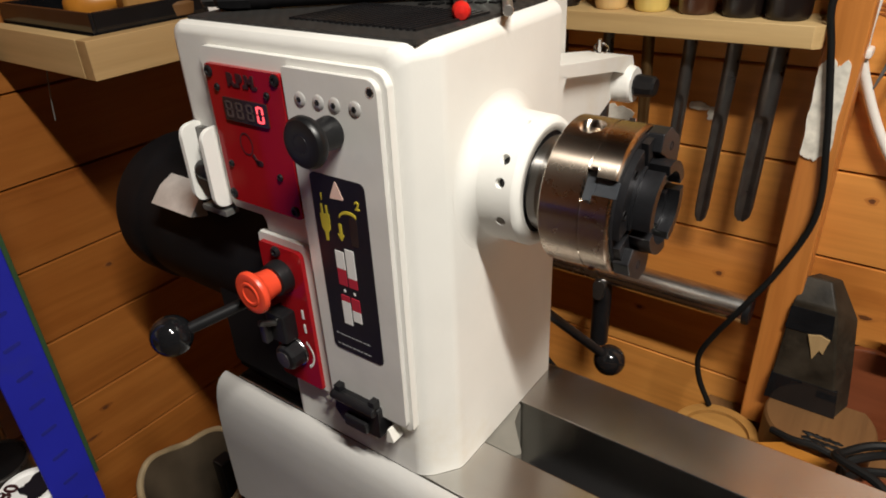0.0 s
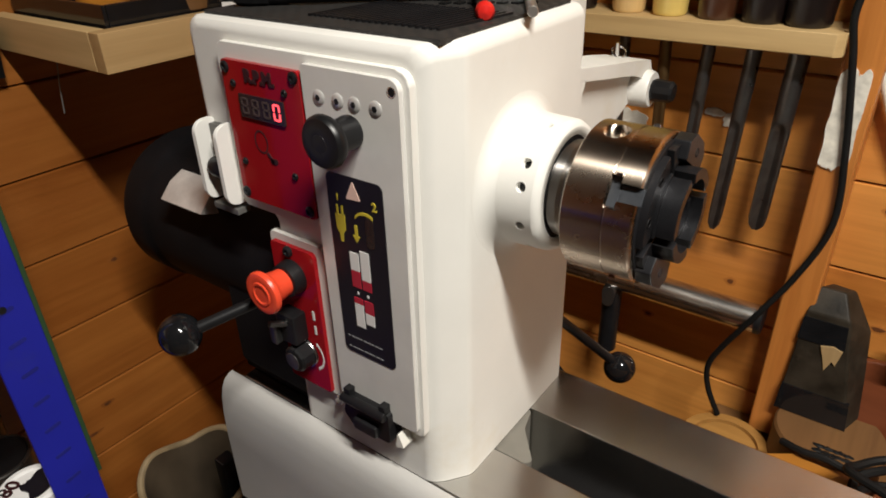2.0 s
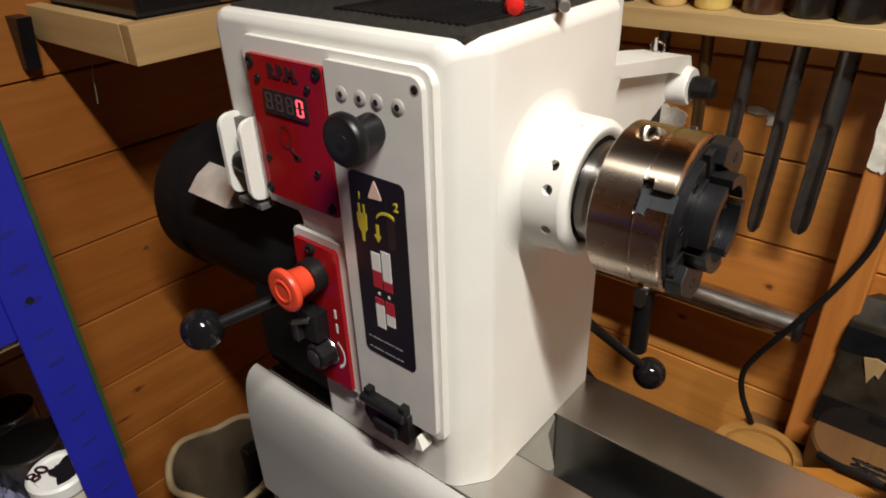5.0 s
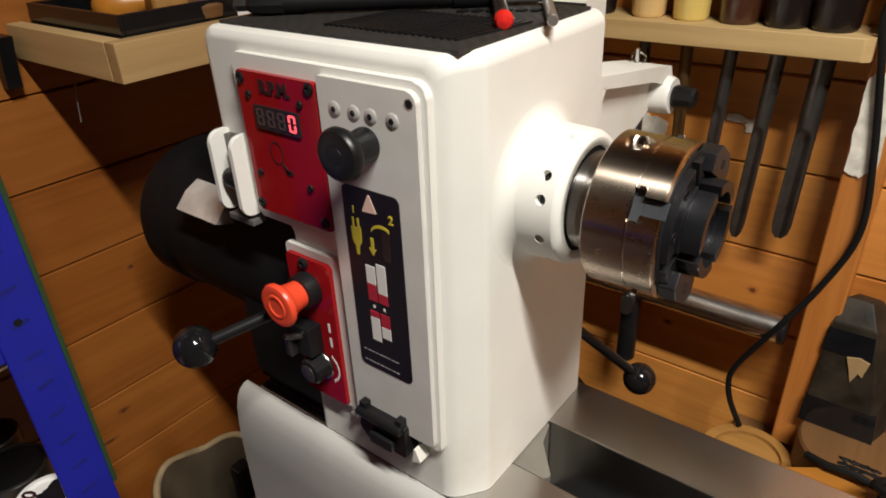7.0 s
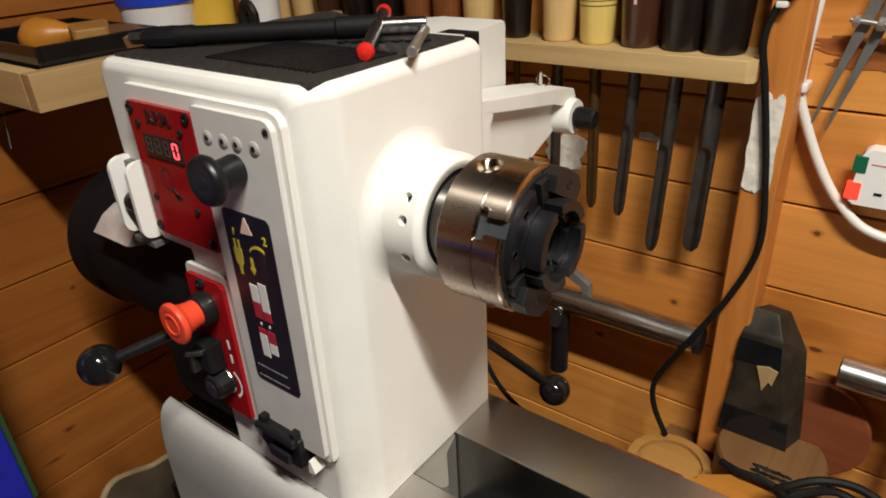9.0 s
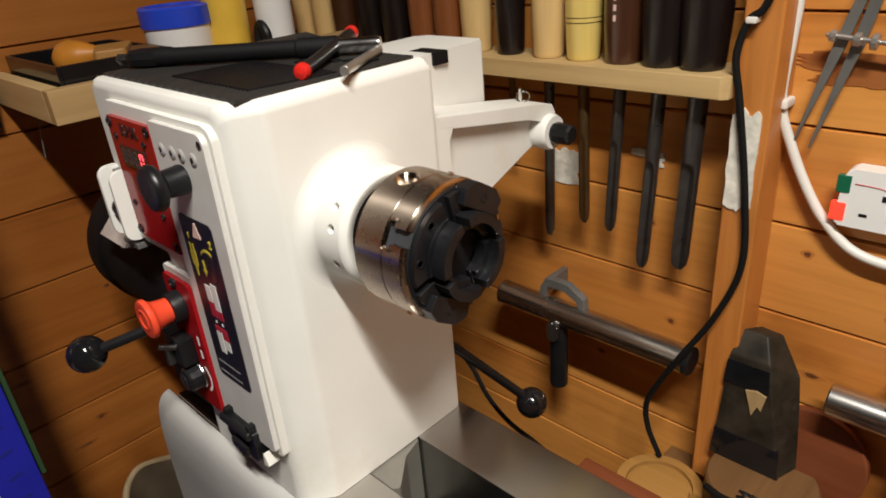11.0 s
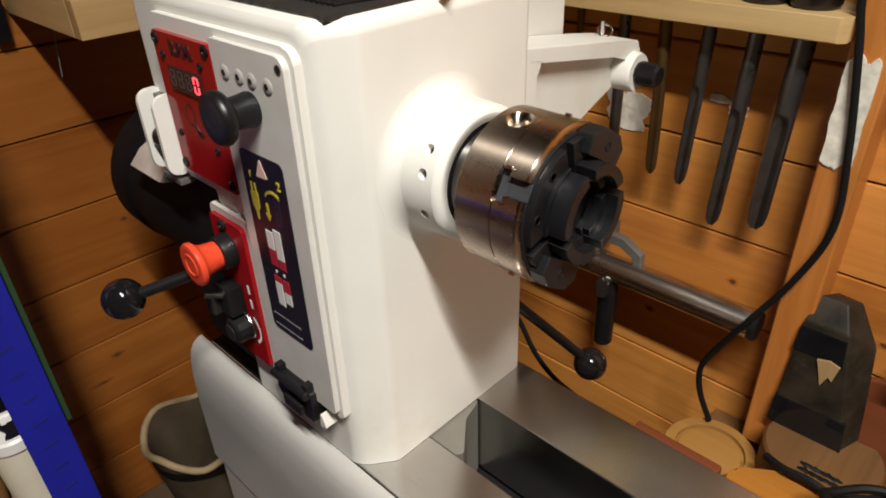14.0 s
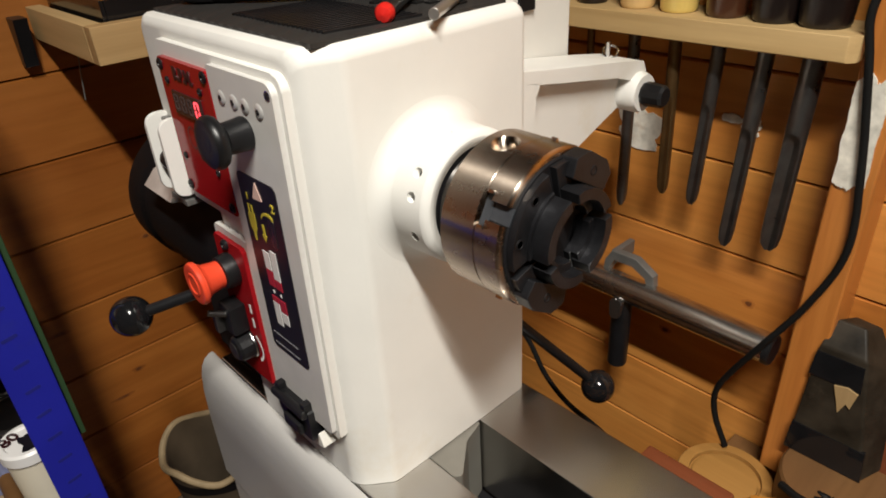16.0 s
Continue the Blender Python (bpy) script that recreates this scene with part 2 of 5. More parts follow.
BOTTLE_YELLOW = plain("yellow_plastic", (0.74, 0.47, 0.06), 0.35, vary=0.08, bump=0.04)
SOCKET_WHITE = plain("white_socket_plastic", (0.80, 0.79, 0.77), 0.25, vary=0.02, bump=0.0)
NEON_RED = glow("lit_red_neon", (1.0, 0.04, 0.02), 1.2)
SWITCH_GREEN = plain("green_indicator", (0.01, 0.12, 0.06), 0.25, vary=0.1, bump=0.0)
BIN_BROWN = plain("mud_brown_plastic", (0.085, 0.060, 0.036), 0.7, vary=0.4, scale=12, bump=0.3)
BIN_RIM = plain("worn_tan_rim", (0.32, 0.235, 0.13), 0.7, vary=0.3, scale=30, bump=0.4)
CLOTH = plain("blue_grey_cloth", (0.17, 0.18, 0.29), 0.9, vary=0.25, scale=30, bump=0.6)
PAPER = plain("pale_paper", (0.62, 0.60, 0.54), 0.8, vary=0.08, bump=0.1)
ORANGE_PLASTIC = plain("orange_handle_wood", (0.52, 0.20, 0.025), 0.35, vary=0.15, bump=0.05)
# Unseen ceiling, its colour lowered to weaken the fill light.
CEILING_MAT = plain("matt_unseen_board", (0.07, 0.05, 0.035), 0.8, vary=0.08, scale=6, bump=0.2)
GLASSY = Nodes("smoky_jar_plastic")
GLASSY.bsdf.inputs["Base Color"].default_value = (0.35, 0.33, 0.30, 1)
GLASSY.bsdf.inputs["Roughness"].default_value = 0.12
GLASSY.bsdf.inputs["Transmission Weight"].default_value = 0.85
GLASSY = GLASSY.mat
BARE_ALUMINIUM = plain("scuffed_aluminium", (0.72, 0.69, 0.66), 0.42, metal=0.5, vary=0.2, scale=50, bump=0.1)
INK_FAINT = plain("faint_label_print", (0.20, 0.20, 0.21), 0.4, vary=0.05, bump=0.0)
SANDPAPER = plain("tan_sanding_disc", (0.36, 0.27, 0.17), 0.85, vary=0.15, scale=60, bump=0.5, grain=900)
SHEEN_LABEL = Nodes("sheen_label")
SHEEN_LABEL.link(SHEEN_LABEL.ramp(SHEEN_LABEL.noise(SHEEN_LABEL.coords(), 22.0, 1.0), [(0.35, (0.30, 0.10, 0.16)), (0.5, (0.10, 0.13, 0.32)), (0.65, (0.05, 0.22, 0.36))]), SHEEN_LABEL.bsdf.inputs["Base Color"])
SHEEN_LABEL.bsdf.inputs["Roughness"].default_value = 0.25
SHEEN_LABEL = SHEEN_LABEL.mat
# Pale colour that stands in for light caught inside the key holes.
LIT_HOLE = plain("lit_hole_pale", (0.74, 0.72, 0.68), 0.5, metal=0.0, vary=0.08, bump=0.0)
SCREW_STEEL = plain("pale_screw_steel", (0.66, 0.65, 0.63), 0.3, metal=0.45, vary=0.08, bump=0.0)
TONGUE_GREY = plain("dull_machined_iron", (0.20, 0.19, 0.165), 0.5, metal=0.2, vary=0.12, scale=30, bump=0.1)
SLIDE_STEEL = plain("dull_blue_steel", (0.060, 0.066, 0.076), 0.4, metal=0.5, vary=0.3, scale=60, bump=0.1)
PIN_CLEAR = plain("dull_steel_pin", (0.48, 0.45, 0.42), 0.3, metal=0.8, vary=0.15, bump=0.05)

# ---- building helpers ----


def base_of(ob):
    while ob.parent:
        ob = ob.parent
    return ob.location


def thing(name, x, y, z, label, category, group="", kind=""):
    ob = new(name)
    ob.location = at(x, y, z)
    ob.empty_display_size = 0.05
    return tagged(ob, label, category, group, kind)


def finish(name, bm, material, smooth=35):
    bmesh.ops.recalc_face_normals(bm, faces=bm.faces)
    me = bpy.data.meshes.new(name)
    bm.to_mesh(me)
    bm.free()
    me.materials.append(material)
    for p in me.polygons:
        p.use_smooth = True
    me.set_sharp_from_angle(angle=radians(smooth))
    return me


def flatten(ob):
    """Weights the normals by area, so that flat faces stay flat beside rounded edges."""
    mod = ob.modifiers.new("weighted_normals", "WEIGHTED_NORMAL")
    mod.mode, mod.weight, mod.keep_sharp = "FACE_AREA", 60, True


def part(name, bm, material, parent, label="", smooth=35):
    """Links a plan-sized bmesh as one mesh under a thing or a part."""
    bm.transform(Matrix.Translation(-base_of(parent)) @ PLAN)
    ob = new(name, finish(name, bm, material, smooth))
    ob.parent = parent
    flatten(ob)
    return tagged(ob, label)


def solo(name, bm, material, label, category, group="", kind="", smooth=35):
    """Links a plan-sized bmesh as a thing of its own, with its origin at its base."""
    bm.transform(PLAN)
    lo = [min(v.co[i] for v in bm.verts) for i in range(3)]
    hi = [max(v.co[i] for v in bm.verts) for i in range(3)]
    base = Vector(((lo[0] + hi[0]) / 2, (lo[1] + hi[1]) / 2, lo[2]))
    bm.transform(Matrix.Translation(-base))
    ob = new(name, finish(name, bm, material, smooth))
    ob.location = base
    flatten(ob)
    return tagged(ob, label, category, group, kind)


def carve(ob, tool_bm, turned_by=None):
    """Cuts the plan-sized bmesh out of a part."""
    if turned_by:
        tool_bm.transform(turned_by)
    tool = part("cutter", tool_bm, BLACK, ob.parent)
    ob.modifiers.clear()
    cut = ob.modifiers.new("cut", "BOOLEAN")
    cut.object, cut.solver, cut.operation, cut.use_hole_tolerant = tool, "EXACT", "DIFFERENCE", True
    bpy.context.view_layer.update()
    me = bpy.data.meshes.new_from_object(ob.evaluated_get(bpy.context.evaluated_depsgraph_get()))
    ob.modifiers.clear()
    ob.data = me
    bpy.data.objects.remove(tool)
    me.set_sharp_from_angle(angle=radians(35))
    flatten(ob)


def true_round(ob, cy, cz):
    """Gives the round faces of a carved part the exact normals of its turned form about the x axis."""
    ob.modifiers.clear()
    me, c = ob.data, at(0, cy, cz) - base_of(ob)
    normals = [n.vector.copy() for n in me.corner_normals]
    for p in me.polygons:
        for i in p.loop_indices:
            co = me.vertices[me.loops[i].vertex_index].co
            r = Vector((0, co.y - c.y, co.z - c.z)).normalized()
            if p.normal.dot(r) > 0.985:
                normals[i] = r
    me.normals_split_custom_set(normals)


def box(bm, x0, x1, y0, y1, z0, z1, bev=0.0, seg=2):
    m = Matrix.Translation(((x0 + x1) / 2, (y0 + y1) / 2, (z0 + z1) / 2)) @ Matrix.Diagonal((x1 - x0, y1 - y0, z1 - z0, 1))
    vs = bmesh.ops.create_cube(bm, size=1, matrix=m)["verts"]
    if bev:
        es = {e for v in vs for e in v.link_edges}
        bmesh.ops.bevel(bm, geom=list(es), offset=bev, segments=seg, profile=0.5, affect="EDGES")
    return bm


def bridge(bm, rings, cap0=True, cap1=True, closed=True):
    """Skins rows of points into a surface."""
    rows = [[bm.verts.new(p) for p in ring] for ring in rings]
    n = len(rows[0])
    for a, b in zip(rows, rows[1:]):
        for i in range(n if closed else n - 1):
            j = (i + 1) % n
            bm.faces.new((a[i], a[j], b[j], b[i]))
    if cap0:
        bm.faces.new(rows[0][::-1])
    if cap1:
        bm.faces.new(rows[-1])
    return bm


def frame_of(d):
    d = Vector(d).normalized()
    u = d.cross(Vector((0, 0, 1)) if abs(d.z) < 0.9 else Vector((1, 0, 0))).normalized()
    return d, u, d.cross(u)


def revolve(bm, origin, axis, prof, n=32):
    """prof: rows of (distance along the axis, radius)."""
    d, u, w = frame_of(axis)
    o = Vector(origin)
    rings = [[o + d * a + (u * math.cos(2 * math.pi * i / n) + w * math.sin(2 * math.pi * i / n)) * max(r, 1e-5) for i in range(n)] for a, r in prof]
    return bridge(bm, rings)


def rod(bm, p0, p1, r, n=20, bev=0.0):
    v = Vector(p1) - Vector(p0)
    length = v.length
    b = bev or r * 0.12
    return revolve(bm, p0, v, [(0, r - b), (b, r), (length - b, r), (length, r - b)], n)


def ball(bm, c, r, n=24):
    prof = [(-r * math.cos(math.pi * i / 14), r * math.sin(math.pi * i / 14)) for i in range(15)]
    return revolve(bm, c, (0, 0, 1), prof, n)


def glide(points, steps=8):
    """A smooth line through points."""
    p = [Vector(q) for q in points]
    p = [p[0] * 2 - p[1]] + p + [p[-1] * 2 - p[-2]]
    out = []
    for i in range(1, len(p) - 2):
        for k in range(steps):
            t = k / steps
            a, b, c, d = p[i - 1], p[i], p[i + 1], p[i + 2]
            out.append(0.5 * ((2 * b) + (c - a) * t + (2 * a - 5 * b + 4 * c - d) * t * t + (3 * b - a - 3 * c + d) * t ** 3))
    return out + [p[-2]]


def sweep(bm, points, r, n=10, steps=8):
    line = glide(points, steps)
    rings, u = [], None
    for i, c in enumerate(line):
        d = (line[min(i + 1, len(line) - 1)] - line[max(i - 1, 0)]).normalized()
        u = frame_of(d)[1] if u is None else (u - d * u.dot(d)).normalized()
        w = d.cross(u)
        rings.append([c + (u * math.cos(2 * math.pi * k / n) + w * math.sin(2 * math.pi * k / n)) * r for k in range(n)])
    return bridge(bm, rings)


def prism(bm, poly, axis, a, b, bev=0.0, seg=2):
    """A flat outline drawn out along an axis: x takes (y, z), y takes (x, z), z takes (x, y)."""
    def put(p, t):
        return {"x": (t, p[0], p[1]), "y": (p[0], t, p[1]), "z": (p[0], p[1], t)}[axis]
    lo, hi = [bm.verts.new(put(p, a)) for p in poly], [bm.verts.new(put(p, b)) for p in poly]
    n = len(poly)
    fs = [bm.faces.new(lo[::-1]), bm.faces.new(hi)]
    fs += [bm.faces.new((lo[i], lo[(i + 1) % n], hi[(i + 1) % n], hi[i])) for i in range(n)]
    if bev:
        es = {e for f in fs[:2] for e in f.edges}
        bmesh.ops.bevel(bm, geom=list(es), offset=bev, segments=seg, profile=0.5, affect="EDGES")
    return bm


def rounded(corners, r, k=5):
    """An outline with its corners rounded; r is one radius or one for each corner."""
    out, n = [], len(corners)
    for i in range(n):
        p, a, b = Vector(corners[i]), Vector(corners[i - 1]), Vector(corners[(i + 1) % n])
        q = r[i] if isinstance(r, (list, tuple)) else r
        if q <= 0:
            out.append(tuple(p))
            continue
        u, v = (a - p).normalized(), (b - p).normalized()
        half = math.acos(max(-1, min(1, u.dot(v)))) / 2
        cut = q / math.tan(half)
        s, e = p + u * cut, p + v * cut
        c = p + (u + v).normalized() * (q / math.sin(half))
        for j in range(k + 1):
            t = j / k
            m = s.lerp(e, t) - c
            out.append(tuple(c + m.normalized() * q))
    return out


def rect(x0, x1, z0, z1):
    return [(x0, z0), (x1, z0), (x1, z1), (x0, z1)]


def sheet(poly, y0, y1, r=0.0, bev=0.0):
    return prism(bmesh.new(), rounded(poly, r) if r else poly, "y", y0, y1, bev)


def lettering(name, words, size, place, turn, material, parent, depth=0.0004, label="", bold=0.02):
    """Raised writing with the built-in font; size in metres, place in the plan."""
    cu = bpy.data.curves.new(name, "FONT")
    cu.body, cu.size, cu.extrude, cu.align_x, cu.align_y = words, size, depth, "CENTER", "CENTER"
    cu.resolution_u, cu.offset = 3, size * bold
    tmp = bpy.data.objects.new(name, cu)
    scene.collection.objects.link(tmp)
    bpy.context.view_layer.update()
    me = bpy.data.meshes.new_from_object(tmp)
    bpy.data.objects.remove(tmp)
    me.transform(Matrix.Translation(at(*place) - base_of(parent)) @ Euler([radians(a) for a in turn]).to_matrix().to_4x4())
    me.materials.clear()
    me.materials.append(material)
    ob = new(name, me)
    ob.parent = parent
    return tagged(ob, label)


def blob(bm, c, size, seed, n=3, rough=0.25):
    """An uneven lump."""
    vs = bmesh.ops.create_icosphere(bm, subdivisions=n, radius=1)["verts"]
    for v in vs:
        k = 1 + rough * noise.noise(v.co * 1.7 + Vector((seed, seed * 2, 0)))
        v.co = Vector((c[0] + v.co.x * size[0] * k, c[1] + v.co.y * size[1] * k, c[2] + v.co.z * size[2] * k))
    return bm


# ---- structure ----
FLOOR, CEIL = -0.215, 2.66
WEST, NORTH, EAST, SOUTH = -1.0, 0.93, 2.9, -2.6
JOINT, PITCH = 1.157, 0.1245

floor = solo("floor", box(bmesh.new(), WEST - 0.1, EAST + 0.1, SOUTH - 0.1, NORTH + 0.1, FLOOR - 0.06, FLOOR), FLOOR_WOOD, "dusty dark wooden workshop floor", "floor", kind="structure")
ceiling = solo("ceiling", box(bmesh.new(), WEST - 0.1, EAST + 0.1, SOUTH - 0.1, NORTH + 0.1, CEIL, CEIL + 0.06), CEILING_MAT, "unseen boarded workshop ceiling, dark to cut bounced light", "ceiling", kind="structure")
wall_north = thing("wall_north", (WEST + EAST) / 2, NORTH, FLOOR, "varnished orange pine plank wall behind the lathe", "wall", kind="structure")
wall_west = thing("wall_west", WEST, (SOUTH + NORTH) / 2, FLOOR, "varnished pine plank wall beside the blue racking", "wall", kind="structure")
part("backing", box(bmesh.new(), WEST - 0.1, EAST + 0.1, NORTH + 0.014, NORTH + 0.1, FLOOR, CEIL), PINE, wall_north)
part("backing", box(bmesh.new(), WEST - 0.1, WEST - 0.014, SOUTH - 0.1, NORTH + 0.012, FLOOR, CEIL), PINE_Y_SHADED, wall_west)
# East and south walls are out of view, darkened to deepen the shadows.
solo("wall_east", box(bmesh.new(), EAST, EAST + 0.1, SOUTH - 0.1, NORTH + 0.012, FLOOR, CEIL), DIM_WALL, "unseen timber workshop wall, dark to cut bounced light", "wall", kind="structure")
solo("wall_south", box(bmesh.new(), WEST - 0.012, EAST - 0.001, SOUTH - 0.1, SOUTH, FLOOR, CEIL), DIM_WALL, "unseen timber workshop wall, dark to cut bounced light", "wall", kind="structure")

post = solo("wall_post", prism(bmesh.new(), rounded([(-0.108, 0.871), (-0.066, 0.871), (-0.066, 0.929), (-0.108, 0.929)], [0.003, 0.003, 0, 0], 3), "z", 0.64, CEIL), POST_WOOD, "orange varnished softwood upright fixed to the plank wall", "post", kind="structure")


def ragged(x0, x1, z0, z1, seed, amp, n=36):
    """A rough-edged patch outline."""
    out = []
    cx, cz, hx, hz = (x0 + x1) / 2, (z0 + z1) / 2, (x1 - x0) / 2, (z1 - z0) / 2
    for i in range(n):
        a = 2 * math.pi * i / n
        c, s = math.cos(a), math.sin(a)
        k = 1 / max(abs(c), abs(s)) ** 0.8
        k *= 1 + amp * (noise.noise(Vector((c * 2.1 + seed, s * 2.1, seed * 1.7))) + 0.5 * noise.noise(Vector((c * 9.0, s * 9.0 + seed, 3.0))))
        out.append((cx + hx * c * k, cz + hz * s * k))
    return out


part("filler_patch", prism(bmesh.new(), ragged(-0.107, -0.074, 1.066, 1.182, 3.1, 0.13, 90), "y", 0.8685, 0.872), FILLER, post, "rough smear of white filler")
for x0, x1, z0, z1, s in ((-0.262, -0.238, 1.088, 1.098, 5.0), (-0.236, -0.212, 1.074, 1.096, 6.3), (-0.412, -0.345, 1.026, 1.078, 8.0)):
    part("filler_patch", prism(bmesh.new(), ragged(x0, x1, z0, z1, s, 0.35), "y", NORTH - 0.0020, NORTH + 0.001), FILLER, wall_north, "small smear of white filler")
part("varnish_stain", prism(bmesh.new(), ragged(-0.066, 0.26, 1.203, 1.241, 11.0, 0.35, 60), "y", NORTH - 0.0010, NORTH + 0.001), STAIN, wall_north, "dark run of varnish across a plank")

KNOT_RING = wood("knot_grain", (0.56, 0.215, 0.046), (0.42, 0.140, 0.028), "x", 0.4)
# Knot grain darkened likewise, to sit on the shaded west planks.
KNOT_RING_SHADED = wood("knot_grain_cross_shaded", (0.31, 0.105, 0.021), (0.22, 0.066, 0.012), "y", 0.4)
KNOT = plain("dark_knot", (0.16, 0.055, 0.018), 0.45, vary=0.4, scale=90, bump=0.3)
for y, z, a, b in ((0.339, 0.622, 0.012, 0.006), (0.300, 0.580, 0.022, 0.004), (0.245, 0.752, 0.016, 0.005), (0.420, 0.865, 0.010, 0.006), (0.255, 1.085, 0.012, 0.006), (0.150, 0.930, 0.012, 0.007)):
    loop_ = [(y + a * math.cos(t) * (1 + 0.2 * math.sin(3 * t + y * 40)), z + b * math.sin(t)) for t in [2 * math.pi * i / 20 for i in range(20)]]
    part("knot", prism(bmesh.new(), loop_, "x", WEST - 0.001, WEST + 0.0002), KNOT_RING_SHADED, wall_west)
    part("knot", prism(bmesh.new(), [(y + (p - y) * 0.5, z + (q - z) * 0.55) for p, q in loop_], "x", WEST - 0.001, WEST + 0.0005), KNOT, wall_west)
for x, z, a, b in ((0.086, 0.944, 0.013, 0.010), (-0.185, 0.842, 0.009, 0.007), (-0.225, 0.992, 0.008, 0.006), (0.010, 0.832, 0.016, 0.006), (-0.020, 1.000, 0.008, 0.006), (-0.300, 0.740, 0.010, 0.006), (0.190, 1.100, 0.012, 0.008)):
    loop_ = [(x + a * math.cos(t) * (1 + 0.2 * math.sin(3 * t + x * 40)), z + b * math.sin(t)) for t in [2 * math.pi * i / 20 for i in range(20)]]
    part("knot", prism(bmesh.new(), loop_, "y", NORTH - 0.0002, NORTH + 0.001), KNOT_RING, wall_north)
    part("knot", prism(bmesh.new(), [(x + (p - x) * 0.5, z + (q - z) * 0.55) for p, q in loop_], "y", NORTH - 0.0005, NORTH + 0.001), KNOT, wall_north)

# ---- lathe bed and stand ----
bed = thing("lathe_bed", 0.2, 0.47, 0.74, "twin ground-steel rails of a wood lathe bed", "lathe bed")
part("rail", box(bmesh.new(), -0.60, 1.25, 0.3565, 0.430, 0.752, 0.86, 0.0025), STEEL, bed)
part("rail", box(bmesh.new(), -0.60, 1.25, 0.504, 0.583, 0.752, 0.86, 0.0025), STEEL, bed)
part("cross_web", box(bmesh.new(), -0.59, 1.24, 0.43, 0.504, 0.70, 0.752, 0.002), MOTOR_BLACK, bed, "black web between the rails")

stand = thing("lathe_stand", 0.2, 0.44, FLOOR, "pale grey cast-iron lathe stand with a rounded top edge", "lathe stand")
shell = [(0.3555, 0.8585), (0.3500, 0.8575), (0.3430, 0.8530), (0.3375, 0.8440), (0.3340, 0.8300), (0.3315, 0.8080), (0.3300, 0.7700), (0.3290, 0.6620), (0.3330, 0.6580), (0.3555, 0.6580)]
part("upper_casting", prism(bmesh.new(), shell, "x", -0.622, 1.2, 0.0008), STAND_GREY, stand, smooth=50)
part("lower_casting", box(bmesh.new(), -0.612, 1.19, 0.3315, 0.58, FLOOR + 0.02, 0.655, 0.006), STAND_GREY, stand)
part("inner_web", box(bmesh.new(), -0.600, 1.18, 0.3565, 0.582, 0.656, 0.699), MOTOR_BLACK, stand)
for x in (-0.50, 1.06):
    part("foot", box(bmesh.new(), x, x + 0.1, 0.34, 0.57, FLOOR, FLOOR + 0.02, 0.003), BLACK, stand, "black levelling foot")

# ---- headstock ----
head = thing("lathe_headstock", -0.43, 0.47, 0.86, "cream white cast headstock with red control panels", "lathe headstock")


def head_outline(d, cham):
    pts = [(-0.285 - cham - d, 0.8605), (-0.285 - cham * 0.6 - d, 1.2825 - d), (-0.570 + d, 1.2825 - d), (-0.570 + d, 1.113 + d), (-0.488 + d, 1.105 + d), (-0.488 + d, 0.8605)]
    return rounded(pts, [0.0, 0.012, 0.012, 0.004, 0.012, 0.0], 5)


body = bmesh.new()
sections = [(0.3550, 0.010, 0.0245), (0.3562, 0.0055, 0.0235), (0.3590, 0.0020, 0.0215), (0.3640, 0.0, 0.0176), (0.3830, 0.0, 0.0030), (0.3850, 0.0, 0.0016), (0.3880, 0.0, 0.0005), (0.3920, 0.0, 0.0), (0.5700, 0.0, 0.0), (0.5760, 0.0025, 0.0), (0.5780, 0.0080, 0.0)]
bridge(body, [[(x, y, z) for x, z in head_outline(d, c)] for y, d, c in sections])
part("body", body, WHITE, head, smooth=28)

part("bezel", sheet([(-0.520, 1.114), (-0.520, 1.2665), (-0.3075, 1.2665), (-0.3115, 0.9255), (-0.4185, 0.9255), (-0.4165, 1.114)], 0.3485, 0.3565, [0.004, 0.006, 0.012, 0.004, 0.003, 0.003], 0.002), WHITE, head)
plate = part("control_plate", sheet([(-0.4115, 0.9325), (-0.3160, 0.9325), (-0.3135, 1.2605), (-0.4115, 1.2605)], 0.3435, 0.3495, [0.002, 0.004, 0.009, 0.002], 0.0008), GREY_PLATE, head, "silver grey control plate")
red_plate = part("display_panel", sheet(rect(-0.5115, -0.4150, 1.1250, 1.2535), 0.3440, 0.3495, 0.004, 0.0006), RED, head, "glossy red acrylic display panel")
part("lower_bezel", sheet([(-0.4905, 0.921), (-0.4195, 0.921), (-0.4195, 1.0935), (-0.4905, 1.0935)], 0.3495, 0.3565, [0.002, 0.002, 0.008, 0.003], 0.0015), WHITE, head)
stop_plate = part("switch_panel", sheet(rect(-0.4865, -0.4290, 0.9245, 1.0860), 0.3450, 0.3505, [0.002, 0.002, 0.006, 0.003], 0.0006), RED, head, "red switch panel")

for x in (-0.394, -0.374, -0.357, -0.336):
    part("dome_screw", revolve(bmesh.new(), (x, 0.3440, 1.2370), (0, -1, 0), [(0, 0.0064), (0.0006, 0.0062), (0.0015, 0.0050), (0.0019, 0.0032), (0.0020, 0.0)], 20), SCREW_STEEL, plate, "domed steel screw")
for x, z in ((-0.394, 1.237), (-0.374, 1.237), (-0.357, 1.237), (-0.336, 1.237)):
    part("hex_recess", revolve(bmesh.new(), (x, 0.3421, z), (0, -1, 0), [(0, 0.0027), (0.0003, 0.0025)], 6), BLACK, plate)
part("screw_hole", revolve(bmesh.new(), (-0.3200, 0.3437, 1.2515), (0, -1, 0), [(0, 0.0034), (0.0004, 0.0032)], 16), BLACK, plate)
part("hole_rim", revolve(bmesh.new(), (-0.3203, 0.3436, 1.2512), (0, -1, 0), [(0, 0.0044), (0.0003, 0.0040)], 16), CHROME, plate)

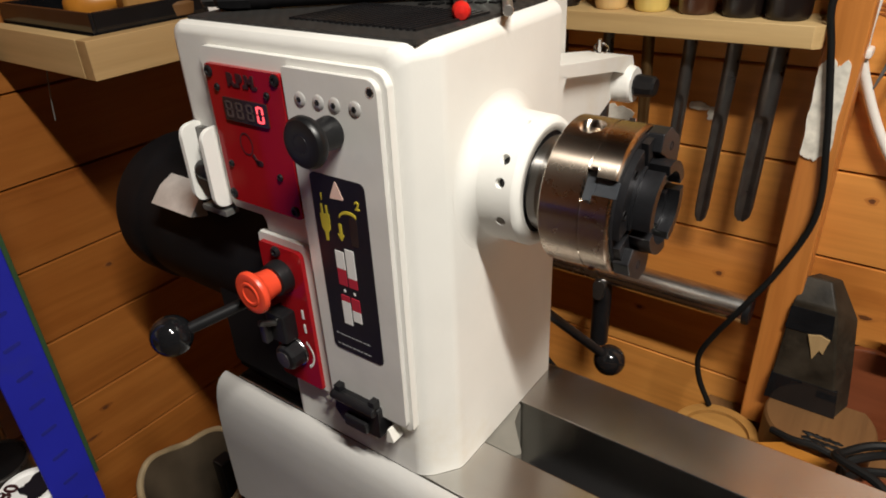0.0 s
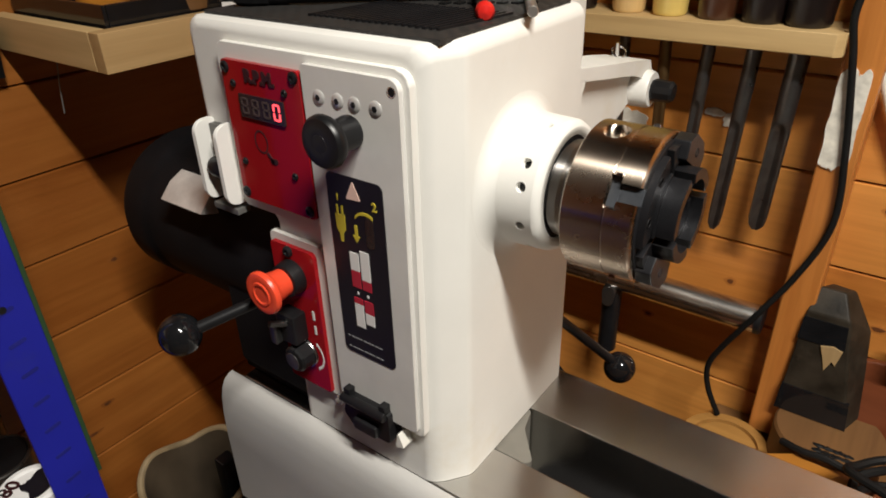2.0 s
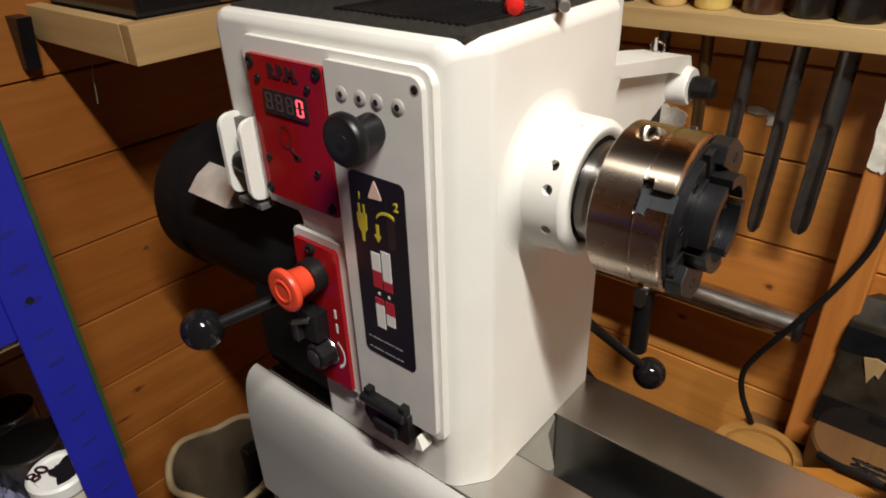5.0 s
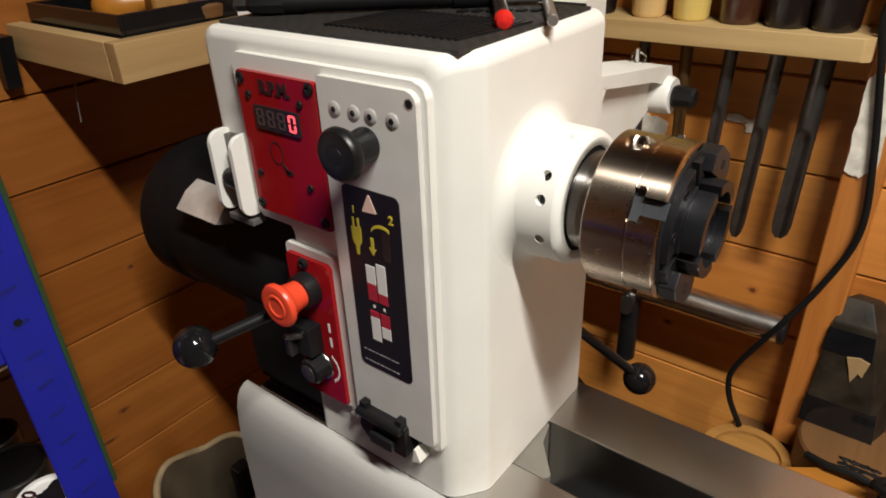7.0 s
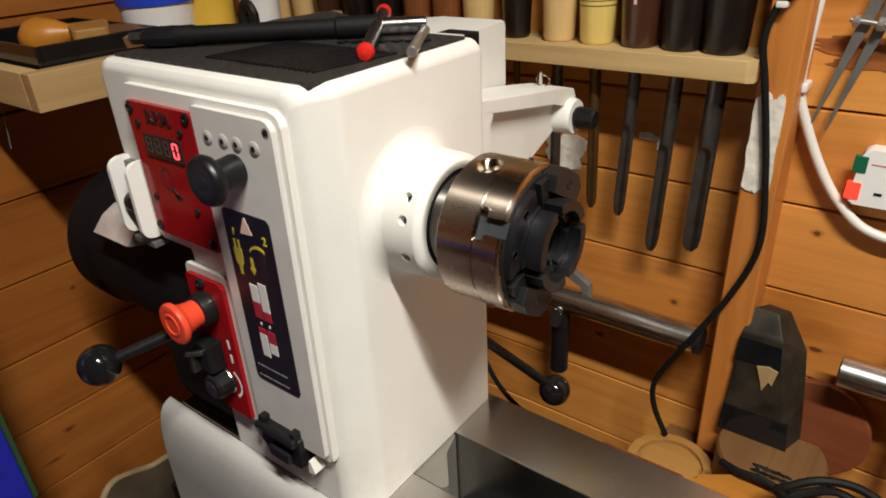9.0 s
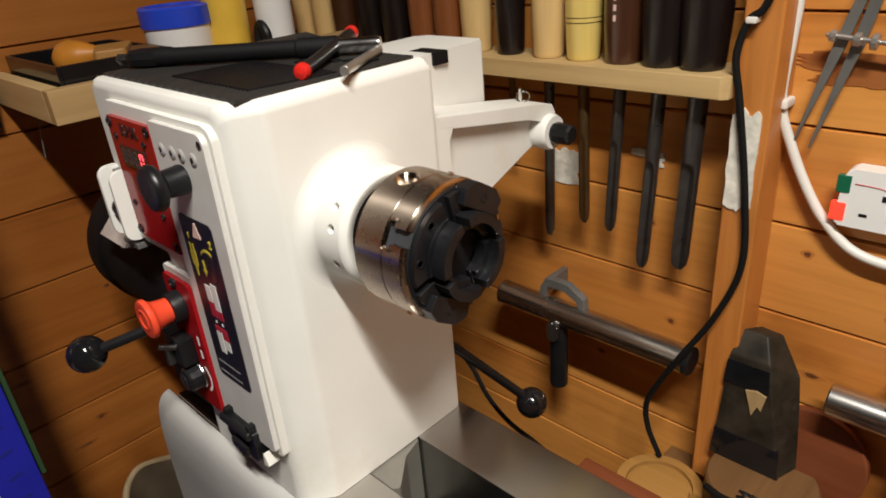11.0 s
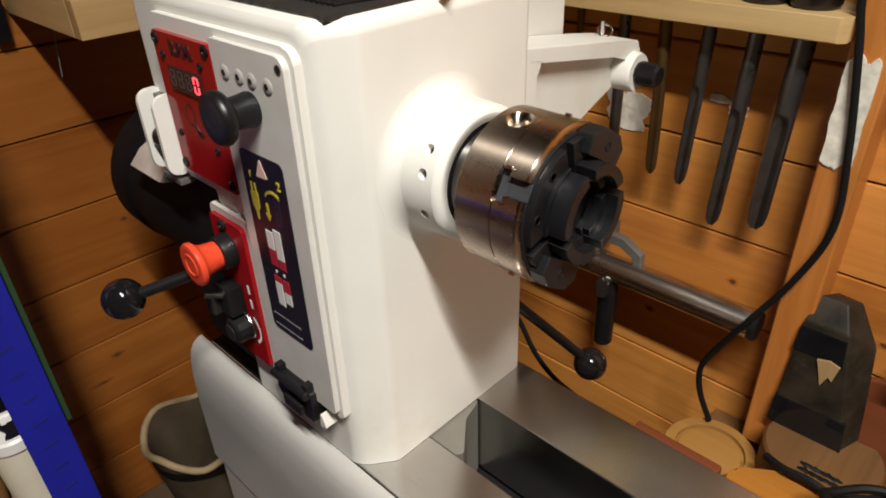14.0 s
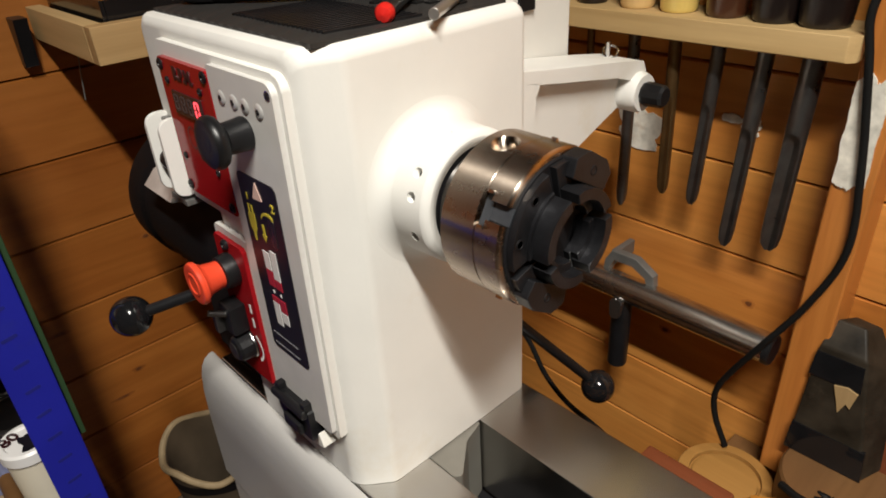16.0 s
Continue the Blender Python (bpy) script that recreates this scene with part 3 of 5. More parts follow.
for x, z, r in ((-0.506, 1.247, 0.0052), (-0.4215, 1.248, 0.0052), (-0.498, 1.234, 0.0034), (-0.434, 1.234, 0.0034), (-0.500, 1.163, 0.0034), (-0.435, 1.162, 0.0034), (-0.506, 1.132, 0.0052), (-0.4225, 1.132, 0.0052)):
    part("black_screw", revolve(bmesh.new(), (x, 0.3442, z), (0, -1, 0), [(0, r), (0.0010, r), (0.0019, r * 0.8), (0.0019, r * 0.45), (0.0008, r * 0.4), (0.0008, 0)], 14), BLACK, red_plate)
part("black_screw", revolve(bmesh.new(), (-0.462, 0.3452, 1.0805), (0, -1, 0), [(0, 0.0056), (0.0026, 0.0056), (0.0040, 0.0042), (0.0040, 0.0024), (0.002, 0.002), (0.002, 0)], 14), BLACK, stop_plate)

lettering("panel_letters", "R.P.M.", 0.0118, (-0.4635, 0.3438, 1.2420), (90, 0, 0), INK_DARK, red_plate, bold=0.06)
window = part("display_window", sheet(rect(-0.4925, -0.4365, 1.2060, 1.2265), 0.3425, 0.3445, 0.001), DISPLAY, red_plate, "four-digit display showing zero")


def segments(x, z, w, h, material, lit):
    t = 0.0016
    bars = {"a": rect(x - w / 2 + t, x + w / 2 - t, z + h / 2 - t, z + h / 2), "d": rect(x - w / 2 + t, x + w / 2 - t, z - h / 2, z - h / 2 + t),
            "g": rect(x - w / 2 + t, x + w / 2 - t, z - t / 2, z + t / 2), "f": rect(x - w / 2, x - w / 2 + t, z + t / 2, z + h / 2 - t / 2),
            "b": rect(x + w / 2 - t, x + w / 2, z + t / 2, z + h / 2 - t / 2), "e": rect(x - w / 2, x - w / 2 + t, z - h / 2 + t / 2, z - t / 2),
            "c": rect(x + w / 2 - t, x + w / 2, z - h / 2 + t / 2, z - t / 2)}
    for key in lit:
        part("segment", prism(bmesh.new(), bars[key], "y", 0.3419, 0.3430), material, window)


for x in (-0.4850, -0.4715, -0.4580):
    segments(x, 1.2165, 0.0085, 0.0145, SEGMENT, "abcdefg")
segments(-0.4450, 1.2165, 0.0082, 0.0145, LIT, "abcdef")

# the emblem under the display: a ring with two strokes
ring = bmesh.new()
loop = [(-0.473 + 0.0085 * math.cos(a), 1.186 + 0.0105 * math.sin(a)) for a in [2 * math.pi * i / 24 for i in range(24)]]
hole = [(-0.473 + 0.0072 * math.cos(a), 1.186 + 0.0092 * math.sin(a)) for a in [2 * math.pi * i / 24 for i in range(24)]]
bridge(ring, [[(x, 0.3436, z) for x, z in loop], [(x, 0.3436, z) for x, z in hole]], False, False)
part("emblem", ring, INK_DARK, red_plate)
part("emblem", sheet([(-0.468, 1.176), (-0.466, 1.178), (-0.459, 1.170), (-0.461, 1.168)], 0.3434, 0.3442), INK_DARK, red_plate)
part("emblem", sheet(rect(-0.464, -0.455, 1.168, 1.173), 0.3434, 0.3442, 0.002), INK_DARK, red_plate)

knob = part("locking_knob", revolve(bmesh.new(), (-0.3630, 0.3432, 1.2155), (0, -1, 0), [(0, 0.0130), (0.002, 0.0135), (0.009, 0.0128), (0.0185, 0.0122), (0.0212, 0.0155), (0.0228, 0.0190), (0.0262, 0.0208), (0.0300, 0.0204), (0.0325, 0.0185), (0.0338, 0.0130), (0.0328, 0.0050), (0.0326, 0.0)], 40), BLACK, head, "black mushroom locking knob")
part("knob_cap", revolve(bmesh.new(), (-0.3630, 0.3108, 1.2155), (0, -1, 0), [(0, 0.0075), (0.0008, 0.0070), (0.0010, 0.0)], 24), BLACK, knob)

label_film = part("warning_label", sheet(rect(-0.3965, -0.3355, 0.9975, 1.1770), 0.3429, 0.3440, 0.006), LABEL_BLACK, head, "black safety label with yellow and white pictograms")
Y0, Y1 = 0.3424, 0.3431
part("warning_triangle", sheet([(-0.3755, 1.1570), (-0.3595, 1.1580), (-0.3670, 1.1740)], Y0, Y1, 0.0008), INK_PINK, label_film)
plug = sheet([(-0.3900, 1.1400), (-0.3790, 1.1410), (-0.3795, 1.1270), (-0.3825, 1.1230), (-0.3835, 1.1150), (-0.3860, 1.1150), (-0.3865, 1.1230), (-0.3895, 1.1270)], Y0, Y1)
for x in (-0.3880, -0.3825):
    prism(plug, rect(x, x + 0.0020, 1.1400, 1.1490), "y", Y0, Y1)
part("plug_pictogram", plug, INK_YELLOW, label_film)
part("arrow_pictogram", sheet([(-0.3690, 1.1350), (-0.3660, 1.1350), (-0.3660, 1.1250), (-0.3635, 1.1250), (-0.3675, 1.1185), (-0.3715, 1.1250), (-0.3690, 1.1250)], Y0, Y1), INK_YELLOW, label_film)
arc = [(-0.3560 + 0.012 * math.cos(a), 1.1400 + 0.009 * math.sin(a)) for a in [2.8 - 0.28 * i for i in range(8)]]
part("arrow_pictogram", sheet(arc + [(x * 1.0, z - 0.0026) for x, z in arc[::-1]], Y0, Y1), INK_YELLOW, label_film)
lettering("label_digit", "2", 0.0085, (-0.3452, 0.3428, 1.1560), (90, 0, 0), INK_YELLOW, label_film)
lettering("label_digit", "1", 0.0070, (-0.3855, 0.3428, 1.1560), (90, 0, 0), INK_YELLOW, label_film)
part("socket_pictogram", sheet(rect(-0.3565, -0.3480, 1.1170, 1.1440), Y0, Y1, 0.003), DISPLAY, label_film)
for x0, x1, z0, z1, ink in ((-0.3780, -0.3680, 1.0900, 1.1075, INK_WHITE), (-0.3780, -0.3680, 1.0730, 1.0895, INK_RED), (-0.3660, -0.3560, 1.0830, 1.1115, INK_WHITE), (-0.3660, -0.3560, 1.0730, 1.0825, INK_RED),
                            (-0.3780, -0.3680, 1.0560, 1.0620, INK_RED), (-0.3780, -0.3680, 1.0310, 1.0555, INK_WHITE), (-0.3660, -0.3560, 1.0490, 1.0620, INK_RED), (-0.3660, -0.3560, 1.0370, 1.0485, INK_WHITE),
                            (-0.3735, -0.3715, 1.0660, 1.0685, INK_WHITE), (-0.3620, -0.3600, 1.0660, 1.0685, INK_WHITE)):
    part("printed_bar", sheet(rect(x0, x1, z0, z1), Y0, Y1), ink, label_film)
for z in (1.0150, 1.0030):
    for i in range(9):
        part("print_line", sheet(rect(-0.3910 + i * 0.0047, -0.3910 + i * 0.0047 + (0.0036 if i % 3 else 0.0028), z, z + 0.0012), Y0, Y1), INK_FAINT, label_film)

# emergency stop, switch box and speed knob
stop = part("emergency_stop", revolve(bmesh.new(), (-0.4595, 0.3452, 1.0545), (0, -1, 0), [(0, 0.0175), (0.004, 0.0180), (0.0130, 0.0165), (0.0140, 0.0150), (0.0140, 0.0)], 28), BLACK, head, "emergency stop with a black collar")
part("stop_button", revolve(bmesh.new(), (-0.4595, 0.3320, 1.0545), (0, -1, 0), [(0, 0.0135), (0.006, 0.0140), (0.0150, 0.0155), (0.0195, 0.0185), (0.0212, 0.0212), (0.0240, 0.0217), (0.0265, 0.0205), (0.0275, 0.0170), (0.0268, 0.0125), (0.0278, 0.0115), (0.0278, 0.0095), (0.0268, 0.0085), (0.0270, 0.0)], 40), STOP_RED, stop, "orange-red mushroom button")
switch = part("toggle_switch", box(bmesh.new(), -0.4760, -0.4500, 0.3270, 0.3452, 0.9840, 1.0180, 0.003), BLACK, head, "black switch housing")
part("switch_cap", box(bmesh.new(), -0.4780, -0.4690, 0.3190, 0.3275, 0.9840, 1.0060, 0.0015), DARK_STEEL, switch)
part("toggle", rod(bmesh.new(), (-0.4610, 0.3280, 1.0080), (-0.4660, 0.3120, 1.0150), 0.0032), DARK_STEEL, switch)
speed = part("speed_knob", revolve(bmesh.new(), (-0.4570, 0.3452, 0.9660), (0, -1, 0), [(0, 0.0160), (0.0030, 0.0160), (0.0045, 0.0150), (0.0160, 0.0143), (0.0185, 0.0125), (0.0200, 0.0080), (0.0205, 0)], 14), BLACK, head, "fluted black speed knob", smooth=15)
part("knob_face", revolve(bmesh.new(), (-0.4570, 0.3250, 0.9660), (0, -1, 0), [(0, 0.0092), (0.0006, 0.0088), (0.0010, 0.0)], 24), DARK_STEEL, speed, "grey metal cap")
part("knob_skirt", revolve(bmesh.new(), (-0.4570, 0.3430, 0.9660), (0, -1, 0), [(0, 0.0168), (0.0012, 0.0164)], 28), CHROME, speed)
for z in (1.0160, 0.9990):
    part("printed_bar", sheet(rect(-0.4405, -0.4380, z - 0.005, z + 0.005), 0.3444, 0.3452), INK_WHITE, stop_plate)
scale_arc = bmesh.new()
for i in range(12):
    a = 0.9 - i * 0.17
    x, z = -0.4520 + 0.0185 * math.cos(a), 0.9660 + 0.0185 * math.sin(a)
    prism(scale_arc, rect(x - 0.0006, x + 0.0006, z - 0.0016, z + 0.0016), "y", 0.3444, 0.3452)
part("speed_scale", scale_arc, INK_WHITE, stop_plate)
part("hex_nut", revolve(bmesh.new(), (-0.4240, 0.3555, 0.9150), (0, -1, 0), [(0, 0.0060), (0.006, 0.0060), (0.007, 0.005), (0.007, 0.003), (0.011, 0.003), (0.0115, 0.0)], 6), PIN_CLEAR, head)

latch = part("door_latch", sheet([(-0.404, 0.920), (-0.394, 0.908), (-0.345, 0.908), (-0.345, 0.942), (-0.350, 0.946), (-0.398, 0.946)], 0.3370, 0.3555, 0.002, 0.002), BLACK, head, "black moulded door latch")
part("latch_hinge", rod(bmesh.new(), (-0.402, 0.3350, 0.9420), (-0.347, 0.3350, 0.9420), 0.0050), BLACK, latch)
for x in (-0.3960, -0.3510):
    part("latch_lug", box(bmesh.new(), x - 0.004, x + 0.004, 0.3350, 0.3440, 0.9420, 0.9530, 0.001), BLACK, latch)
part("latch_finger", box(bmesh.new(), -0.3880, -0.3580, 0.3310, 0.3390, 0.9100, 0.9240, 0.003), BLACK, latch)
part("latch_wedge", sheet([(-0.3405, 0.9050), (-0.3305, 0.9080), (-0.3375, 0.9250)], 0.3400, 0.3555, 0.001), WHITE, head)

# hinge ears of the belt door
for x in (-0.5560, -0.5250):
    part("hinge_ear", prism(bmesh.new(), rounded([(0.3560, 1.1140), (0.3560, 1.1925), (0.3325, 1.1925), (0.3325, 1.1140)], [0.004, 0.004, 0.0110, 0.0110], 7), "x", x - 0.0025, x + 0.0025, 0.0008), WHITE_CLEAN, head, "rounded white hinge ear")
part("hinge_pin", revolve(bmesh.new(), (-0.5535, 0.3440, 1.1480), (1, 0, 0), [(0, 0.0030), (0.003, 0.0085), (0.008, 0.0105), (0.018, 0.0105), (0.023, 0.0085), (0.026, 0.0030)], 24), BLACK, head, "black pivot knob")
for z in (1.1310, 1.1680):
    part("pivot_spring", rod(bmesh.new(), (-0.5405, 0.3455, z - 0.011), (-0.5405, 0.3455, z + 0.011), 0.0042), BRASSY, head)
part("hinge_plate", box(bmesh.new(), -0.5535, -0.5275, 0.3480, 0.3560, 1.1140, 1.1880, 0.001), DARK_STEEL, head)
part("ear_bridge", box(bmesh.new(), -0.5590, -0.5220, 0.3400, 0.3560, 1.1030, 1.1095, 0.001), BRACKET_GREY, head, "grey metal plate under the hinge ears")

# spindle nose
collar = part("spindle_collar", revolve(bmesh.new(), (-0.290, 0.462, 1.156), (1, 0, 0), [(0, 0.0718)] + [(0.0051 + 0.0150 * (1 - math.cos(radians(11.25 * i))), 0.0566 + 0.0150 * (1 - math.sin(radians(11.25 * i)))) for i in range(9)] + [(0.0480, 0.0555), (0.0520, 0.0535), (0.0535, 0.0500), (0.0535, 0.0440), (0.0300, 0.0430), (0.0300, 0.0)], 64), WHITE, head, "white indexing collar with drilled holes")
holes = bmesh.new()
INDEX = [radians(deg) for deg in (198.5, 163.5, 144.0, 104.0, 232.0, 60.0, 30.0)]
for a in INDEX:
    d = Vector((0, math.cos(a), math.sin(a)))
    revolve(holes, Vector((-0.252, 0.462, 1.156)) + d * 0.0465, d, [(0, 0.0043), (0.0200, 0.0043)], 20)
carve(collar, holes)
true_round(collar, 0.462, 1.156)
# A black disc at the bottom of each index hole paints its shade.
for a in INDEX:
    d = Vector((0, math.cos(a), math.sin(a)))
    part("index_hole_shade", revolve(bmesh.new(), Vector((-0.252, 0.462, 1.156)) + d * 0.0462, d, [(0, 0.0041), (0.0028, 0.0041), (0.0030, 0.0)], 16), BLACK, collar)
part("spindle", revolve(bmesh.new(), (-0.262, 0.462, 1.156), (1, 0, 0), [(0, 0.0405), (0.0180, 0.0405), (0.0210, 0.0375), (0.0240, 0.0375), (0.0260, 0.0400), (0.0330, 0.0400), (0.0350, 0.0370), (0.0460, 0.0370)], 48), SPINDLE_STEEL, head, "bright steel spindle nose")

# Added black ring that paints the dark gap between collar and chuck.
part("collar_gap_shade", revolve(bmesh.new(), (-0.2600, 0.462, 1.156), (1, 0, 0), [(0, 0.0432), (0.0210, 0.0432), (0.0215, 0.0425), (0.0215, 0.0)], 48), MOTOR_BLACK, head, "black ring standing in for the shaded gap inside the collar")

# levers
for name_, p0, p1, c, r in (("front_lever", (-0.470, 0.368, 1.035), (-0.528, 0.272, 1.008), (-0.5375, 0.2610, 1.0040), 0.0208), ("rear_lever", (-0.335, 0.580, 0.952), (-0.256, 0.664, 0.835), (-0.2480, 0.6720, 0.8220), 0.0205)):
    lever = part(name_, rod(bmesh.new(), p0, p1, 0.0060), BLACK, head, "black lever with a ball end")
    part("ball_knob", ball(bmesh.new(), c, r), GLOSS_BLACK, lever, "glossy black ball")
part("bed_tongue", prism(bmesh.new(), rounded([(-0.330, 0.4315), (-0.250, 0.4315), (-0.245, 0.4380), (-0.275, 0.4740), (-0.283, 0.5025), (-0.330, 0.5025)], [0, 0.004, 0.004, 0.012, 0.003, 0], 4), "z", 0.7530, 0.8580, 0.001), TONGUE_GREY, head, "bare metal tongue between the rails")

# rear casting and its arm
part("rear_casting", prism(bmesh.new(), rounded([(-0.470, 0.5785), (-0.352, 0.5785), (-0.352, 0.600), (-0.362, 0.742), (-0.470, 0.742)], [0.0, 0.0, 0.006, 0.008, 0.012], 4), "z", 1.02, 1.2690, 0.004), WHITE, head)
part("slot", box(bmesh.new(), -0.392, -0.3515, 0.645, 0.668, 1.2550, 1.2694, 0.001), MOTOR_BLACK, head, "dark slot in the casting")
arm = part("rear_arm", prism(bmesh.new(), rounded([(0.586, 1.035), (0.690, 1.108), (0.765, 1.136), (0.797, 1.150), (0.797, 1.166), (0.740, 1.186), (0.586, 1.214)], [0.002, 0.004, 0.006, 0.006, 0.006, 0.02, 0.002], 4), "x", -0.330, -0.3120, 0.002), WHITE, head)
part("arm_flange", prism(bmesh.new(), rounded([(0.586, 1.204), (0.740, 1.178), (0.778, 1.166), (0.800, 1.172), (0.790, 1.186), (0.745, 1.194), (0.586, 1.219)], 0.002, 3), "x", -0.3560, -0.2980, 0.002), WHITE, arm)
part("arm_rib", prism(bmesh.new(), rounded([(0.586, 1.030), (0.606, 1.046), (0.606, 1.196), (0.618, 1.203), (0.586, 1.208)], [0, 0.003, 0.010, 0.0, 0], 5), "x", -0.3180, -0.2980, 0.002), WHITE, arm)
part("arm_boss", revolve(bmesh.new(), (-0.356, 0.783, 1.1530), (1, 0, 0), [(0, 0.020), (0.004, 0.0225), (0.062, 0.0225), (0.067, 0.0205), (0.067, 0.0)], 28), WHITE_CLEAN, arm)
arm_knob = part("arm_knob", revolve(bmesh.new(), (-0.290, 0.783, 1.1530), (1, 0, 0), [(0, 0.0120), (0.004, 0.0135), (0.024, 0.0125), (0.027, 0.0100), (0.027, 0)], 10), BLACK, arm, "black hand knob", smooth=15)
part("pull_pin", rod(bmesh.new(), (-0.335, 0.775, 1.170), (-0.335, 0.775, 1.205), 0.0028), CHROME, arm)
part("pull_ring", sweep(bmesh.new(), [(-0.335 + 0.008 * math.sin(a), 0.780 + 0.009 * math.cos(a), 1.193 + 0.005 * math.cos(a + 0.7)) for a in [2 * math.pi * i / 10 for i in range(11)]], 0.0012, 6, 4), CHROME, arm)

# ---- electric motor ----
motor = thing("electric_motor", -0.64, 0.46, 0.945, "large satin black electric motor behind the headstock", "motor")
part("motor_body", revolve(bmesh.new(), (-0.495, 0.455, 1.013), (-1, 0, 0), [(0, 0.088), (0.010, 0.094), (0.245, 0.094), (0.251, 0.098), (0.290, 0.098), (0.307, 0.090), (0.315, 0.070), (0.317, 0.0)], 64), MOTOR_BLACK, motor)
part("motor_plate", prism(bmesh.new(), [(0.3500, 1.0785), (0.3655, 1.0945), (0.3830, 1.1030), (0.3850, 1.1000), (0.3680, 1.0915), (0.3720, 1.0720), (0.3690, 1.0720), (0.3530, 1.0770)], "x", -0.6770, -0.6040, 0.0006), BARE_ALUMINIUM, motor, "folded bare aluminium plate")
part("motor_mount", box(bmesh.new(), -0.612, -0.492, 0.366, 0.55, 0.8725, 0.985, 0.006), MOTOR_BLACK, motor)
part("motor_foot", box(bmesh.new(), -0.612, -0.492, 0.372, 0.55, 0.8605, 0.872, 0.002), MOTOR_BLACK, motor)

# ---- chuck ----
chuck = thing("four_jaw_chuck", -0.17, 0.462, 1.096, "steel four-jaw scroll chuck with black jaws", "lathe chuck")
CY, CZ = 0.462, 1.156
cylinder = part("chuck_body", revolve(bmesh.new(), (-0.2160, CY, CZ), (1, 0, 0), [(0, 0.034), (0, 0.0580), (0.0018, 0.0600), (0.0332, 0.0600), (0.0337, 0.0595), (0.0343, 0.0595), (0.0348, 0.0600), (0.0545, 0.0600), (0.0560, 0.0588), (0.0562, 0.0560), (0.0562, 0.034)], 128), CHUCK_STEEL, chuck, "brown-tinted turned steel body")
part("chuck_face", revolve(bmesh.new(), (-0.1700, CY, CZ), (1, 0, 0), [(0, 0.03), (0, 0.0545), (0.0110, 0.0545), (0.0120, 0.0535), (0.0120, 0.0)], 64), MOTOR_BLACK, chuck, "blackened chuck face")
J0 = 150.0
JAWS = [Matrix.Translation((0, CY, CZ)) @ Matrix.Rotation(radians(J0 + 90 * k), 4, "X") for k in range(4)]
SOCKETS = [Vector((0, math.cos(radians(deg)), math.sin(radians(deg)))) for deg in (100.0, 280.0)]
TEE = [(-0.1835, -0.0115), (-0.1745, -0.0115), (-0.1745, -0.0066), (-0.1500, -0.0066), (-0.1500, 0.0066), (-0.1745, 0.0066), (-0.1745, 0.0115), (-0.1835, 0.0115)]
for turn in JAWS:
    carve(cylinder, prism(bmesh.new(), TEE, "y", 0.0467, 0.0703), turn)
for d in SOCKETS:
    carve(cylinder, revolve(bmesh.new(), Vector((-0.1965, CY, CZ)) + d * 0.0440, d, [(0, 0.0105), (0.0300, 0.0105)], 32))
true_round(cylinder, CY, CZ)
# Each key hole gets a black disc as shade and a pale one as light.
for d in SOCKETS:
    key = part("key_hole_shade", revolve(bmesh.new(), Vector((-0.1965, CY, CZ)) + d * 0.0442, d, [(0, 0.0103), (0.0040, 0.0103), (0.0042, 0.0100), (0.0042, 0.0)], 28), MOTOR_BLACK, chuck, "black disc standing in for shade in the drilled key hole")
    part("lit_hole_disc", revolve(bmesh.new(), Vector((-0.1985, CY - 0.0015, CZ)) + d * 0.0482, d, [(0, 0.0066), (0.0022, 0.0064), (0.0024, 0.0060), (0.0024, 0.0)], 24), LIT_HOLE, key, "pale disc standing in for light inside the key hole")
